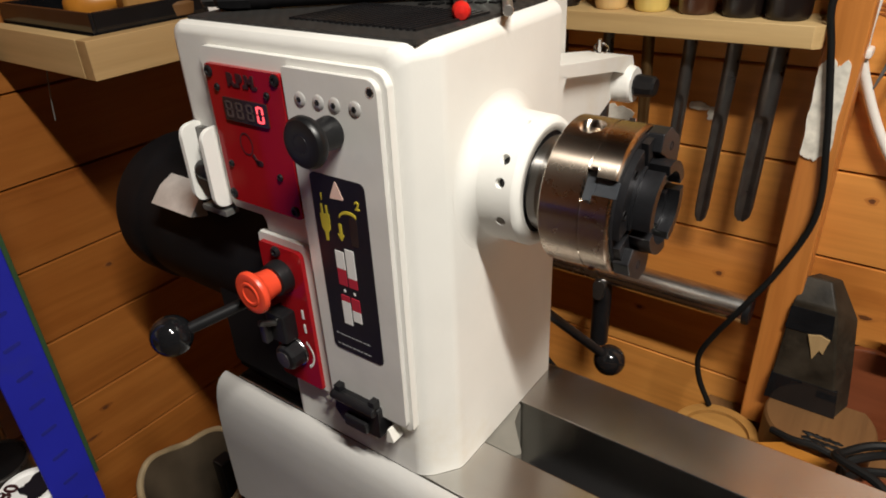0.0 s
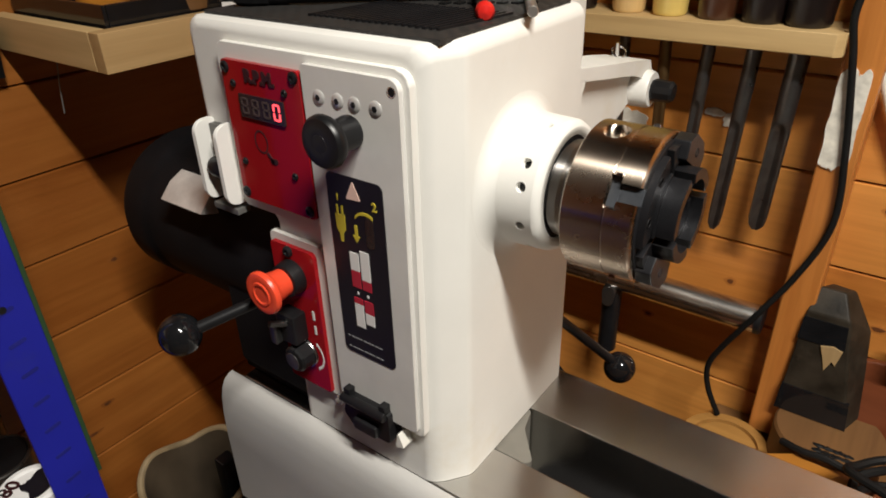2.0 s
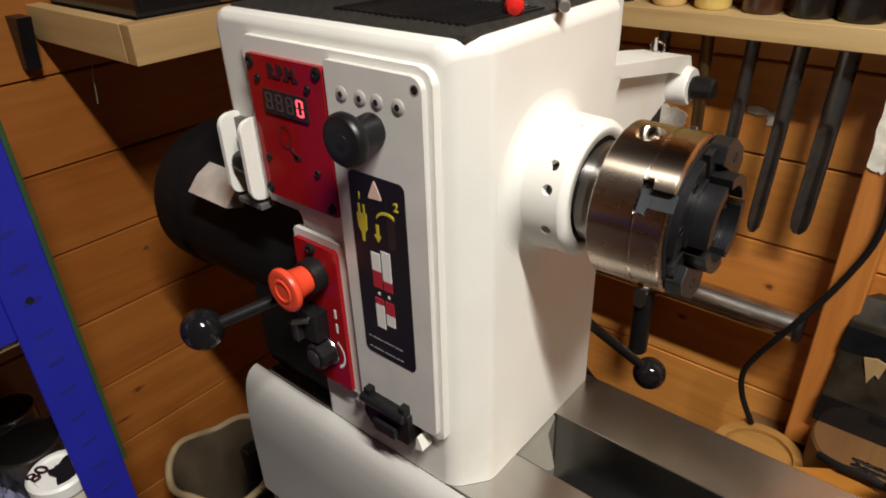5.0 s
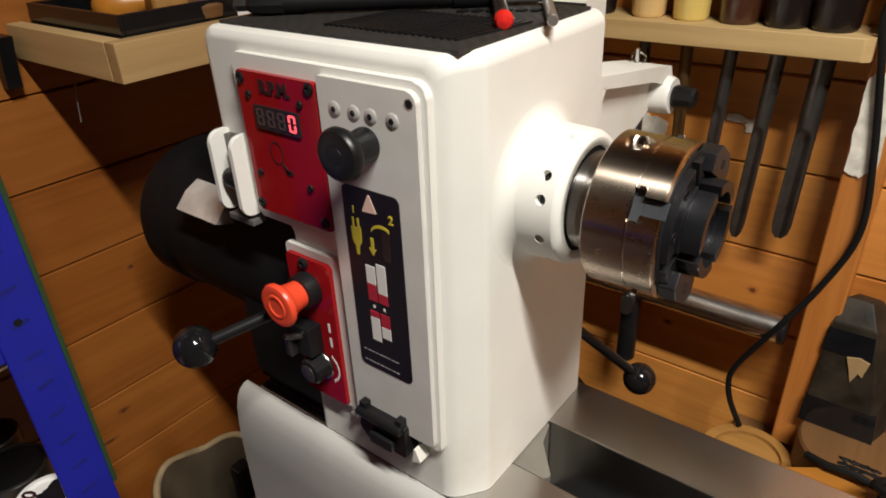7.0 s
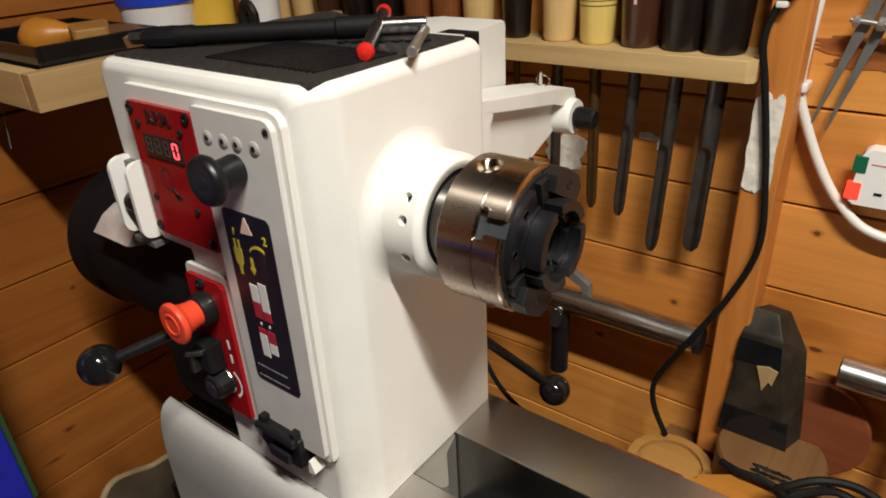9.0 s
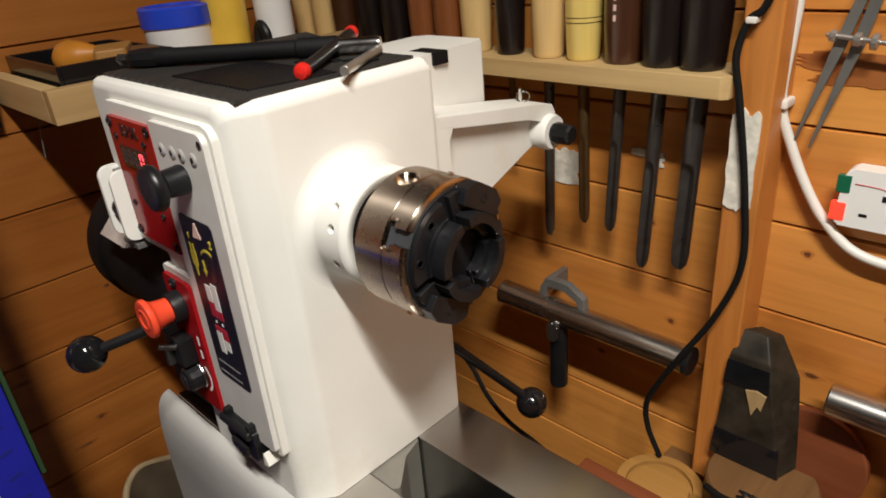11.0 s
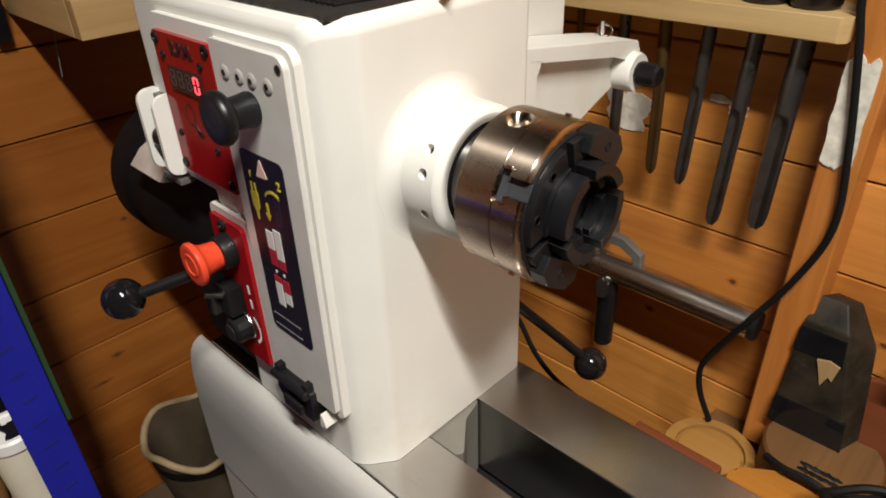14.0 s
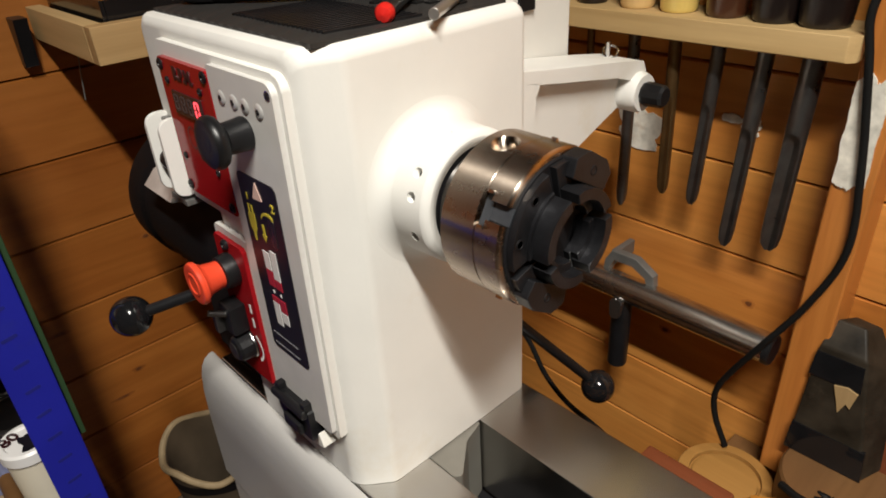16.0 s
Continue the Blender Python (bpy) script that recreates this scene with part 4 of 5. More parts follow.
for k, turn in enumerate(JAWS):

    def spoke(parts_):
        bm = bmesh.new()
        for fn in parts_:
            fn(bm)
        bm.transform(turn)
        return bm

    # local axes: y is outward along the jaw, x along the spindle
    slide = part("jaw_slide", spoke([lambda b: box(b, -0.1750, -0.1580, 0.020, 0.0545, -0.0062, 0.0062, 0.0005), lambda b: box(b, -0.1832, -0.1751, 0.030, 0.0545, -0.0110, 0.0110, 0.0004)]), SLIDE_STEEL, chuck, "dark steel jaw carrier")
    for side in (-1, 1):
        part("slot_edge", spoke([lambda b: box(b, -0.1795, -0.1745, 0.0500, 0.0606, side * 0.0122 - 0.0012, side * 0.0122 + 0.0012, 0.0003)]), CHROME, slide, "bright worn slot edge")

    def sector(r0, r1, x0, x1, spread, out=0.0030, n=10):
        inner_, outer_ = [], []
        for i in range(n + 1):
            t = radians(-spread + 2 * spread * i / n)
            inner_.append((out + r0 * math.cos(t), r0 * math.sin(t)))
            outer_.append((out + r1 * math.cos(t), r1 * math.sin(t)))
        return spoke([lambda b: prism(b, outer_ + inner_[::-1], "x", x0, x1, 0.0007, 2)])

    jaw = part("jaw", sector(0.0200, 0.0500, -0.1592, -0.1525, 43.0), JAW_STEEL, chuck, "blackened steel stepped jaw")
    part("jaw_step", sector(0.0255, 0.0335, -0.1525, -0.1365, 42.0), JAW_STEEL, jaw)
    part("jaw_grip", sector(0.0190, 0.0255, -0.1525, -0.1460, 40.0), JAW_STEEL, jaw)
    if k in (1, 3):
        part("jaw_tooth", spoke([lambda b: prism(b, rounded([(0.0365, -0.0215), (0.0500, -0.0235), (0.0575, -0.0120), (0.0585, 0.0120), (0.0500, 0.0235), (0.0365, 0.0215)], 0.0015, 3), "x", -0.1591, -0.1462, 0.0010, 2)]), JAW_STEEL, jaw, "raised block on the jaw")
        part("tooth_screw", spoke([lambda b: revolve(b, (-0.1464, 0.0470, 0.0), (1, 0, 0), [(0, 0.0038), (0.0006, 0.0036), (0.0006, 0.0026), (0.0001, 0.0024), (0.0001, 0)], 12)]), MOTOR_BLACK, jaw)
    else:
        part("jaw_lip", sector(0.0335, 0.0365, -0.1525, -0.1500, 42.0), JAW_STEEL, jaw)
        for side in (-1, 1):
            part("jaw_screw", spoke([lambda b: revolve(b, (-0.1526, 0.0440, side * 0.0150), (1, 0, 0), [(0, 0.0040), (0.0006, 0.0038), (0.0006, 0.0028), (0.0001, 0.0026), (0.0001, 0)], 12)]), MOTOR_BLACK, jaw)

# ---- on top of the headstock ----
mat_bm = bmesh.new()
NX, NY = 40, 28
rows = []
for j in range(NY + 1):
    row = []
    for i in range(NX + 1):
        x, y = -0.556 + 0.2610 * i / NX, 0.3685 + 0.193 * j / NY
        lift = max(0.0, (j / NY - 0.75)) * max(0.0, 1 - abs(i / NX - 0.35) / 0.4) * 0.06
        row.append((x, y, 1.2852 + lift + 0.0006 * noise.noise(Vector((x * 30, y * 30, 1)))))
    rows.append(row)
grid_top = [[mat_bm.verts.new(p) for p in r] for r in rows]
grid_low = [[mat_bm.verts.new((p[0], p[1], p[2] - 0.0040)) for p in r] for r in rows]
for j in range(NY):
    for i in range(NX):
        mat_bm.faces.new((grid_top[j][i], grid_top[j][i + 1], grid_top[j + 1][i + 1], grid_top[j + 1][i]))
        mat_bm.faces.new((grid_low[j][i], grid_low[j + 1][i], grid_low[j + 1][i + 1], grid_low[j][i + 1]))
edge = [(0, i) for i in range(NX + 1)] + [(j, NX) for j in range(1, NY + 1)] + [(NY, i) for i in range(NX - 1, -1, -1)] + [(j, 0) for j in range(NY - 1, 0, -1)]
for (a, b), (c, d) in zip(edge, edge[1:] + edge[:1]):
    mat_bm.faces.new((grid_top[a][b], grid_low[a][b], grid_low[c][d], grid_top[c][d]))
mat_thing = thing("rubber_mat", -0.423, 0.463, 1.2825, "black ribbed rubber mat on the headstock top", "rubber mat")
part("mat_sheet", mat_bm, RUBBER, mat_thing)
for k in range(21):
    x = -0.448 + k * 0.0066
    part("mat_rib", prism(bmesh.new(), [(x, 0.392), (x + 0.0030, 0.392), (x + 0.015, 0.474), (x + 0.012, 0.474)], "z", 1.2840, 1.2872), BLACK, mat_thing)
for i in range(7):
    x = -0.385 + i * 0.011
    part("moulded_bar", box(bmesh.new(), x, x + 0.008, 0.487 + 0.006 * i, 0.497 + 0.006 * i, 1.2848, 1.2872, 0.001), CABLE_BLACK, mat_thing)

wrench = thing("chuck_key", -0.44, 0.47, 1.289, "long black chuck key with a fluted tip and red-ended handle", "chuck key")
A, B = Vector((-0.556, 0.3870, 1.2950)), Vector((-0.335, 0.5570, 1.2950))
L = (B - A).length
part("shaft", revolve(bmesh.new(), A, B - A, [(0.034, 0.0080), (0.040, 0.0098), (0.060, 0.0100), (0.064, 0.0088), (L - 0.085, 0.0088), (L - 0.083, 0.0104), (L - 0.044, 0.0104), (L - 0.042, 0.0080)], 28), MOTOR_BLACK, wrench)
part("fluted_tip", revolve(bmesh.new(), A, B - A, [(0.012, 0.0060), (0.016, 0.0088), (0.030, 0.0104), (0.045, 0.0106)], 9), BLACK, wrench, "fluted bevel gear tip", smooth=10)
part("square_end", revolve(bmesh.new(), A, B - A, [(0.0, 0.0050), (0.001, 0.0056), (0.013, 0.0056)], 4), DARK_STEEL, wrench, smooth=10)
part("bright_end", revolve(bmesh.new(), A, B - A, [(L - 0.045, 0.0074), (L - 0.002, 0.0078), (L, 0.0070), (L, 0.0)], 28), CHROME, wrench, "polished steel end")
T0, T1 = Vector((-0.3075, 0.4430, 1.2915)), Vector((-0.4080, 0.5800, 1.2990))
part("cross_bar", rod(bmesh.new(), T0, T1, 0.0058), BLACK, wrench, "black cross bar")
for p, q in ((T0, T1), (T1, T0)):
    d = (q - p).normalized()
    part("red_tip", revolve(bmesh.new(), p - d * 0.006, d, [(0, 0.0010), (0.0015, 0.0055), (0.005, 0.0075), (0.010, 0.0075), (0.014, 0.0060)], 20), TIP_RED, wrench, "bright red rubber end")
solo("steel_pin", rod(bmesh.new(), (-0.2790, 0.4660, 1.2900), (-0.3330, 0.5520, 1.2900), 0.0044), PIN_CLEAR, "short dull steel pin lying across the chuck key", "steel pin")

# ---- turning tools in the wall rack ----
rack = thing("tool_rack", -0.55, 0.89, 1.198, "pale softwood tool rack board on the plank wall", "tool rack")
part("rack_board", prism(bmesh.new(), rounded([(-0.990, 0.9295), (-0.990, 0.8485), (-0.1160, 0.8485), (-0.1070, 0.8570), (-0.1070, 0.9295)], [0, 0.002, 0.003, 0.003, 0], 3), "z", 1.1970, 1.2225, 0.0015), RAW_PINE, rack)


def gouge(name, x, material, steel, z_tip, r_handle, r_shaft, lean=0.0, flute=0.4, label="", y=0.885, h_top=1.62):
    g = thing(name, x, y, z_tip, label, "turning tool", "turning tools in the rack")
    k = r_handle
    prof = [(0.0, k * 0.80), (0.004, k * 0.88), (0.05, k * 0.97), (0.11, k), (0.20, k * 0.96), (0.29, k * 0.84), (0.36, k * 0.90), (0.385, k * 0.7), (0.39, 0.0)]
    handle = part("handle", revolve(bmesh.new(), (x, y, 1.2230), (0, 0, 1), prof, 32), material, g)
    bm = bmesh.new()
    rings, n = [], 24
    length = 1.230 - z_tip
    for t in (0.0, 0.06, 0.3, 0.44, 0.455, 0.475, 0.50, 0.56, 0.70, 0.92, 0.97, 1.0):
        cut = flute * min(1.0, max(0.0, (t - 0.44) / 0.06))
        k = r_shaft * (1.0 if t < 0.93 else (0.85 if t < 0.99 else 0.35))
        ring = []
        for i in range(n):
            a = 2 * math.pi * i / n
            dx, dy = math.cos(a), math.sin(a)
            if dy < 0:
                dy *= 1 - cut * (1.9 - 1.9 * abs(dx) ** 1.5)
            ring.append((x + lean * t + k * dx, y + k * dy, 1.230 - length * t))
        rings.append(ring)
    bridge(bm, rings)
    part("blade", bm, steel, g, "dark steel blade below the rack")
    return g, handle


tools = [("bowl_gouge", -0.1530, HANDLE_DARK, DARK_STEEL, 0.956, 0.0285, 0.0118, -0.008, 0.55, "bowl gouge with a near-black handle"),
         ("bowl_gouge", -0.2030, HANDLE_DARK, DARK_STEEL, 0.942, 0.0270, 0.0092, -0.012, 0.5, "long bowl gouge with a black handle"),
         ("spindle_gouge", -0.2570, HANDLE_BROWN, DARK_STEEL, 0.985, 0.0250, 0.0082, -0.010, 0.4, "spindle gouge with a dark brown printed handle"),
         ("spindle_gouge", -0.3150, HANDLE_YELLOW, BRASSY, 0.988, 0.0245, 0.0078, 0.006, 0.3, "slim gouge with a yellow ringed handle"),
         ("scraper", -0.3700, HANDLE_CREAM, DARK_STEEL, 0.952, 0.0240, 0.0075, 0.000, 0.0, "scraper with a pale ash handle"),
         ("parting_tool", -0.4360, HANDLE_DARK, BRASSY, 1.080, 0.0215, 0.0050, 0.000, 0.0, "parting tool with a dark handle"),
         ("scraper", -0.5000, HANDLE_CREAM, DARK_STEEL, 0.980, 0.0240, 0.0075, 0.000, 0.0, "scraper with a pale ash handle"),
         ("skew_chisel", -0.5560, HANDLE_RED, DARK_STEEL, 0.980, 0.0235, 0.0080, 0.000, 0.0, "skew chisel with a red-brown handle"),
         ("skew_chisel", -0.6120, HANDLE_RED, DARK_STEEL, 0.990, 0.0235, 0.0080, 0.000, 0.0, "skew chisel with a red-brown handle"),
         ("spindle_gouge", -0.6750, HANDLE_DARK, DARK_STEEL, 0.990, 0.0260, 0.0090, 0.000, 0.0, "gouge with a black handle"),
         ("spindle_gouge", -0.7380, HANDLE_DARK, DARK_STEEL, 0.990, 0.0260, 0.0090, 0.000, 0.0, "gouge with a black handle"),
         ("scraper", -0.8080, HANDLE_BROWN, DARK_STEEL, 0.990, 0.0240, 0.0080, 0.000, 0.0, "scraper with a brown handle"),
         ("scraper", -0.8700, HANDLE_CREAM, DARK_STEEL, 0.990, 0.0230, 0.0080, 0.000, 0.0, "scraper with a pale handle"),
         ("scraper", -0.9300, HANDLE_CREAM, DARK_STEEL, 0.990, 0.0230, 0.0080, 0.000, 0.0, "scraper with a pale handle")]
made = [gouge(*row[:9], label=row[9]) for row in tools]
yellow = made[3][1]
for z in (1.2700, 1.2760, 1.2990):
    part("burnt_ring", revolve(bmesh.new(), (-0.3150, 0.885, z), (0, 0, 1), [(0, 0.0238), (0.0006, 0.0244), (0.0012, 0.0238)], 32), HANDLE_BROWN, yellow)
brown = made[2][1]
for i in range(6):
    part("printed_bar", box(bmesh.new(), -0.2580, -0.2545, 0.8597, 0.8608, 1.275 + i * 0.012, 1.282 + i * 0.012), INK_PINK, brown)

# ---- toolrests on the wall ----
for x0, x1, yy, zz, px, drop, hx in ((-0.455, -0.126, 0.868, 0.8310, -0.3420, 0.690, -0.3360), (0.044, 0.380, 0.880, 0.8440, 0.1420, 0.700, 0.1450)):
    rest = thing("tool_rest", (x0 + x1) / 2, yy, drop, "polished round-bar tool rest hung on the wall", "tool rest", "tool rests on the wall")
    part("rest_bar", rod(bmesh.new(), (x0, yy, zz), (x1, yy, zz), 0.0205, 36, 0.002), TUBE_STEEL, rest)
    part("rest_post", revolve(bmesh.new(), (px, yy, zz - 0.018), (0, 0, -1), [(0, 0.0150), (zz - 0.018 - drop - 0.003, 0.0150), (zz - 0.018 - drop, 0.0130)], 24), JAW_STEEL, rest, "blackened steel post")
    part("rest_lug", prism(bmesh.new(), rounded([(px - 0.007, zz - 0.046), (px + 0.007, zz - 0.044), (px + 0.012, zz - 0.014), (px + 0.003, zz - 0.009), (px - 0.009, zz - 0.016)], 0.004, 4), "y", yy - 0.0220, yy - 0.0140, 0.002), DARK_STEEL, rest, "worn grey weld lug")
    part("end_cap", revolve(bmesh.new(), (x1, yy, zz), (1, 0, 0), [(-0.004, 0.0209), (0.003, 0.0209), (0.005, 0.0190), (0.005, 0.0)], 36), BLACK, rest, "black end cap")
    arch = [(-0.043, 0.020), (-0.041, 0.036), (-0.030, 0.054), (0.010, 0.054), (0.040, 0.036), (0.042, 0.014), (0.030, 0.014), (0.029, 0.030), (0.006, 0.042), (-0.026, 0.042), (-0.031, 0.032), (-0.032, 0.020)]
    hook = thing("wall_hook", hx, 0.90, zz + 0.014, "grey metal hook holding a tool rest on the wall", "wall hook", "hooks for the tool rests")
    part("hook_arch", prism(bmesh.new(), [(hx + a, zz + b) for a, b in arch], "y", 0.866, 0.880, 0.002), BRACKET_GREY, hook)
    part("hook_arm", box(bmesh.new(), hx - 0.040, hx - 0.030, 0.8805, 0.9290, zz + 0.024, zz + 0.046, 0.002), BRACKET_GREY, hook)

# ---- cables, calliper, socket ----
hang = [(-0.060, 0.866, 1.42), (-0.079, 0.862, 1.305), (-0.098, 0.862, 1.280), (-0.106, 0.860, 1.242), (-0.097, 0.861, 1.194), (-0.080, 0.863, 1.091), (-0.072, 0.862, 0.998), (-0.096, 0.858, 0.917), (-0.130, 0.845, 0.848), (-0.163, 0.850, 0.780), (-0.177, 0.853, 0.738), (-0.171, 0.853, 0.698), (-0.150, 0.853, 0.655)]
black_cable = solo("black_cable", sweep(bmesh.new(), hang, 0.0041, 12), CABLE_BLACK, "black flex hanging down in front of the post", "cable")
solo("cable_clip", box(bmesh.new(), -0.1000, -0.0880, 0.8560, 0.8712, 1.2780, 1.2850, 0.002), CABLE_WHITE, "small white cable clip on the post", "cable clip")
run = [(-0.064, 0.912, 1.45), (-0.067, 0.912, 1.298), (-0.069, 0.912, 1.252), (-0.070, 0.911, 1.187), (-0.055, 0.915, 1.140), (-0.030, 0.916, 1.089), (-0.004, 0.916, 1.052), (0.030, 0.916, 1.024), (0.080, 0.916, 1.016), (0.16, 0.917, 1.020)]
solo("white_cable", sweep(bmesh.new(), run, 0.0058, 12), CABLE_WHITE, "white flat mains cable looping to the socket", "cable")
solo("cable_clip", box(bmesh.new(), -0.0800, -0.0600, 0.9010, 0.9285, 1.1800, 1.1910, 0.003), CABLE_WHITE, "white plastic cable clip on the wall", "cable clip")

socket = thing("extension_socket", 0.09, 0.915, 1.055, "white surge-protected extension socket with lit red neon", "socket")
stilt = Matrix.Translation((0.004, 0.905, 1.09)) @ Matrix.Rotation(radians(0), 4, "Z")


def sock(bm):
    bm.transform(stilt)
    return bm


part("socket_case", sock(prism(bmesh.new(), rounded([(-0.001, -0.033), (0.200, -0.033), (0.200, 0.034), (0.006, 0.034)], [0.006, 0.006, 0.006, 0.008], 4), "y", 0.0, 0.0245, 0.003)), SOCKET_WHITE, socket)
part("green_window", sock(box(bmesh.new(), -0.0020, 0.0120, -0.0012, 0.006, 0.006, 0.0260, 0.001)), SWITCH_GREEN, socket, "green indicator window")
part("red_neon", sock(box(bmesh.new(), -0.0040, 0.0110, -0.0012, 0.006, -0.0270, -0.0060, 0.001)), NEON_RED, socket, "lit red neon")
for x, z, w, h in ((0.0460, 0.006, 0.0045, 0.0066), (0.0290, -0.0165, 0.0080, 0.0034), (0.0560, -0.0180, 0.0080, 0.0034), (0.1440, 0.008, 0.0045, 0.0062), (0.1290, -0.0165, 0.0080, 0.0028), (0.1590, -0.0165, 0.0080, 0.0028)):
    part("pin_slot", sock(box(bmesh.new(), x - w / 2, x + w / 2, -0.0006, 0.004, z - h / 2, z + h / 2)), BLACK, socket)
zig = [(0.016, 0.018), (0.042, 0.017), (0.050, 0.014), (0.054, 0.024), (0.059, 0.006), (0.064, 0.024), (0.069, 0.008), (0.074, 0.018), (0.090, 0.016)]
part("wave_print", sock(sweep(bmesh.new(), [(x, -0.0003, z) for x, z in zig], 0.0007, 5, 3)), INK_RED, socket, "printed red waveform")

cal = thing("outside_calliper", -0.02, 0.92, 1.137, "dark steel spring calliper hanging on the wall", "calliper")
for x1, z1, dx in ((-0.0520, 1.1420, 0.0), (-0.0360, 1.1360, 0.016)):
    part("leg", prism(bmesh.new(), [(x1 - 0.0008, z1), (x1 + 0.0014, z1), (-0.016 + dx, 1.250), (0.004 + dx * 0.6 + 0.005, 1.345), (0.004 + dx * 0.6 - 0.005, 1.345), (-0.028 + dx, 1.250)], "y", 0.9130 + dx * 0.2, 0.9170 + dx * 0.2, 0.0008), BRACKET_GREY, cal)
part("spring", revolve(bmesh.new(), (0.009, 0.910, 1.350), (0, 1, 0), [(0, 0.014), (0.001, 0.015), (0.012, 0.015), (0.013, 0.014)], 24), DARK_STEEL, cal)
screw_rod = part("adjusting_screw", rod(bmesh.new(), (-0.034, 0.9070, 1.262), (0.060, 0.9070, 1.252), 0.0026), PIN_CLEAR, cal, "threaded steel adjusting screw")
for x, r in ((-0.031, 0.0062), (-0.008, 0.0070), (0.008, 0.0085)):
    part("thumb_nut", revolve(bmesh.new(), (x, 0.9070, 1.2617 - (x + 0.034) * 0.106), (1, 0, -0.106), [(0, r * 0.8), (0.001, r), (0.006, r), (0.007, r * 0.8)], 12), PIN_CLEAR, screw_rod, smooth=12)

solo("motor_cable", sweep(bmesh.new(), [(-0.420, 0.600, 0.870), (-0.400, 0.680, 0.840), (-0.384, 0.700, 0.808), (-0.353, 0.702, 0.761), (-0.315, 0.704, 0.731), (-0.260, 0.700, 0.722), (-0.215, 0.690, 0.716), (-0.175, 0.672, 0.690)], 0.0036, 10), CABLE_BLACK, "thin black motor lead running down behind the bed", "cable")

# ---- low shelf behind the lathe ----
SHELF = 0.615
low_shelf = thing("low_shelf", 0.6, 0.76, SHELF - 0.03, "dusty brown low shelf board behind the lathe", "shelf")
part("shelf_board", box(bmesh.new(), -0.165, 2.0, 0.595, 0.928, SHELF - 0.03, SHELF, 0.002), BLANK_WOOD, low_shelf)
for x in (-0.15, 0.7, 1.8):
    part("shelf_leg", box(bmesh.new(), x, x + 0.05, 0.85, 0.90, FLOOR, SHELF - 0.03, 0.002), RAW_PINE, low_shelf)
solo("red_board", box(bmesh.new(), -0.200, -0.084, 0.690, 0.730, SHELF, 0.716, 0.004), RED_WOOD, "red-brown hardwood board standing on edge", "board")
bowl = revolve(bmesh.new(), (-0.126, 0.806, SHELF), (0, 0, 1), [(0, 0.044), (0.004, 0.050), (0.028, 0.060), (0.034, 0.0615), (0.036, 0.0600), (0.037, 0.048), (0.0365, 0.0462), (0.030, 0.0455), (0.030, 0.0425), (0.0345, 0.0418), (0.036, 0.038), (0.036, 0.0)], 64)
solo("turned_platter", bowl, TURNED, "pale turned wooden platter with a grooved rim", "platter")
solo("yew_offcut", prism(bmesh.new(), rounded([(-0.082, 0.700), (0.02, 0.690), (0.10, 0.722), (0.07, 0.785), (-0.03, 0.786), (-0.080, 0.752)], 0.012, 3), "z", SHELF, 0.700, 0.006), ORANGE_WOOD, "bright orange yew offcut with small knots", "offcut")
blank = solo("bowl_blank", revolve(bmesh.new(), (-0.005, 0.848, SHELF + 0.0), (0, 0, 1), [(0, 0.066), (0.003, 0.070), (0.085, 0.070), (0.089, 0.067), (0.089, 0.0)], 48), BLANK_WOOD, "round brown bowl blank lying on the shelf", "bowl blank")
disc = bmesh.new()
revolve(disc, (0.030, 0.910, 0.725), (0, -1, 0.12), [(0, 0.068), (0.002, 0.071), (0.012, 0.071), (0.014, 0.068)], 48)
solo("wooden_disc", disc, RED_WOOD, "round red-brown wooden disc leaning on the wall", "disc")
block = thing("waxed_block", -0.020, 0.868, 0.7045, "dark wax-sealed tapered timber block with a bare split", "timber block")
bb = bmesh.new()
low_ring = [(-0.080, 0.858, 0.7045), (0.010, 0.858, 0.7045), (0.024, 0.900, 0.7045), (-0.062, 0.915, 0.7045)]
mid_ring = [(-0.074, 0.866, 0.868), (-0.022, 0.866, 0.868), (0.004, 0.908, 0.840), (-0.055, 0.918, 0.850)]
top_ring = [(-0.067, 0.886, 0.898), (-0.036, 0.886, 0.898), (-0.026, 0.914, 0.890), (-0.056, 0.918, 0.890)]
bridge(bb, [low_ring, mid_ring, top_ring])
bmesh.ops.bevel(bb, geom=list(bb.edges), offset=0.003, segments=2, profile=0.5, affect="EDGES")
part("block_body", bb, WAXED, block)
for lo_, hi_, z0, z1 in ((-0.0805, 0.0105, 0.7050, 0.7480), (-0.0762, -0.0170, 0.8250, 0.8600)):
    f0, f1 = 0.858 + 0.008 * (z0 - 0.7045) / 0.1635, 0.858 + 0.008 * (z1 - 0.7045) / 0.1635
    band = bmesh.new()
    ring0 = [(lo_, f0 - 0.0012, z0), (hi_ - (z0 - 0.7045) * 0.01, f0 - 0.0012, z0), (hi_ - (z0 - 0.7045) * 0.01, f0 + 0.004, z0), (lo_, f0 + 0.004, z0)]
    ring1 = [(lo_ + 0.002, f1 - 0.0012, z1), (hi_ - 0.005, f1 - 0.0012, z1), (hi_ - 0.005, f1 + 0.004, z1), (lo_ + 0.002, f1 + 0.004, z1)]
    bridge(band, [ring0, ring1])
    part("wax_band", band, GLOSS_BLACK, block, "black wax band")
part("bare_split", prism(bmesh.new(), [(-0.046, 0.824), (-0.040, 0.806), (-0.035, 0.788), (-0.029, 0.805), (-0.024, 0.800), (-0.020, 0.824), (-0.032, 0.828)], "y", 0.8605, 0.8680), SPLIT_WOOD, block, "pale bare split wood")
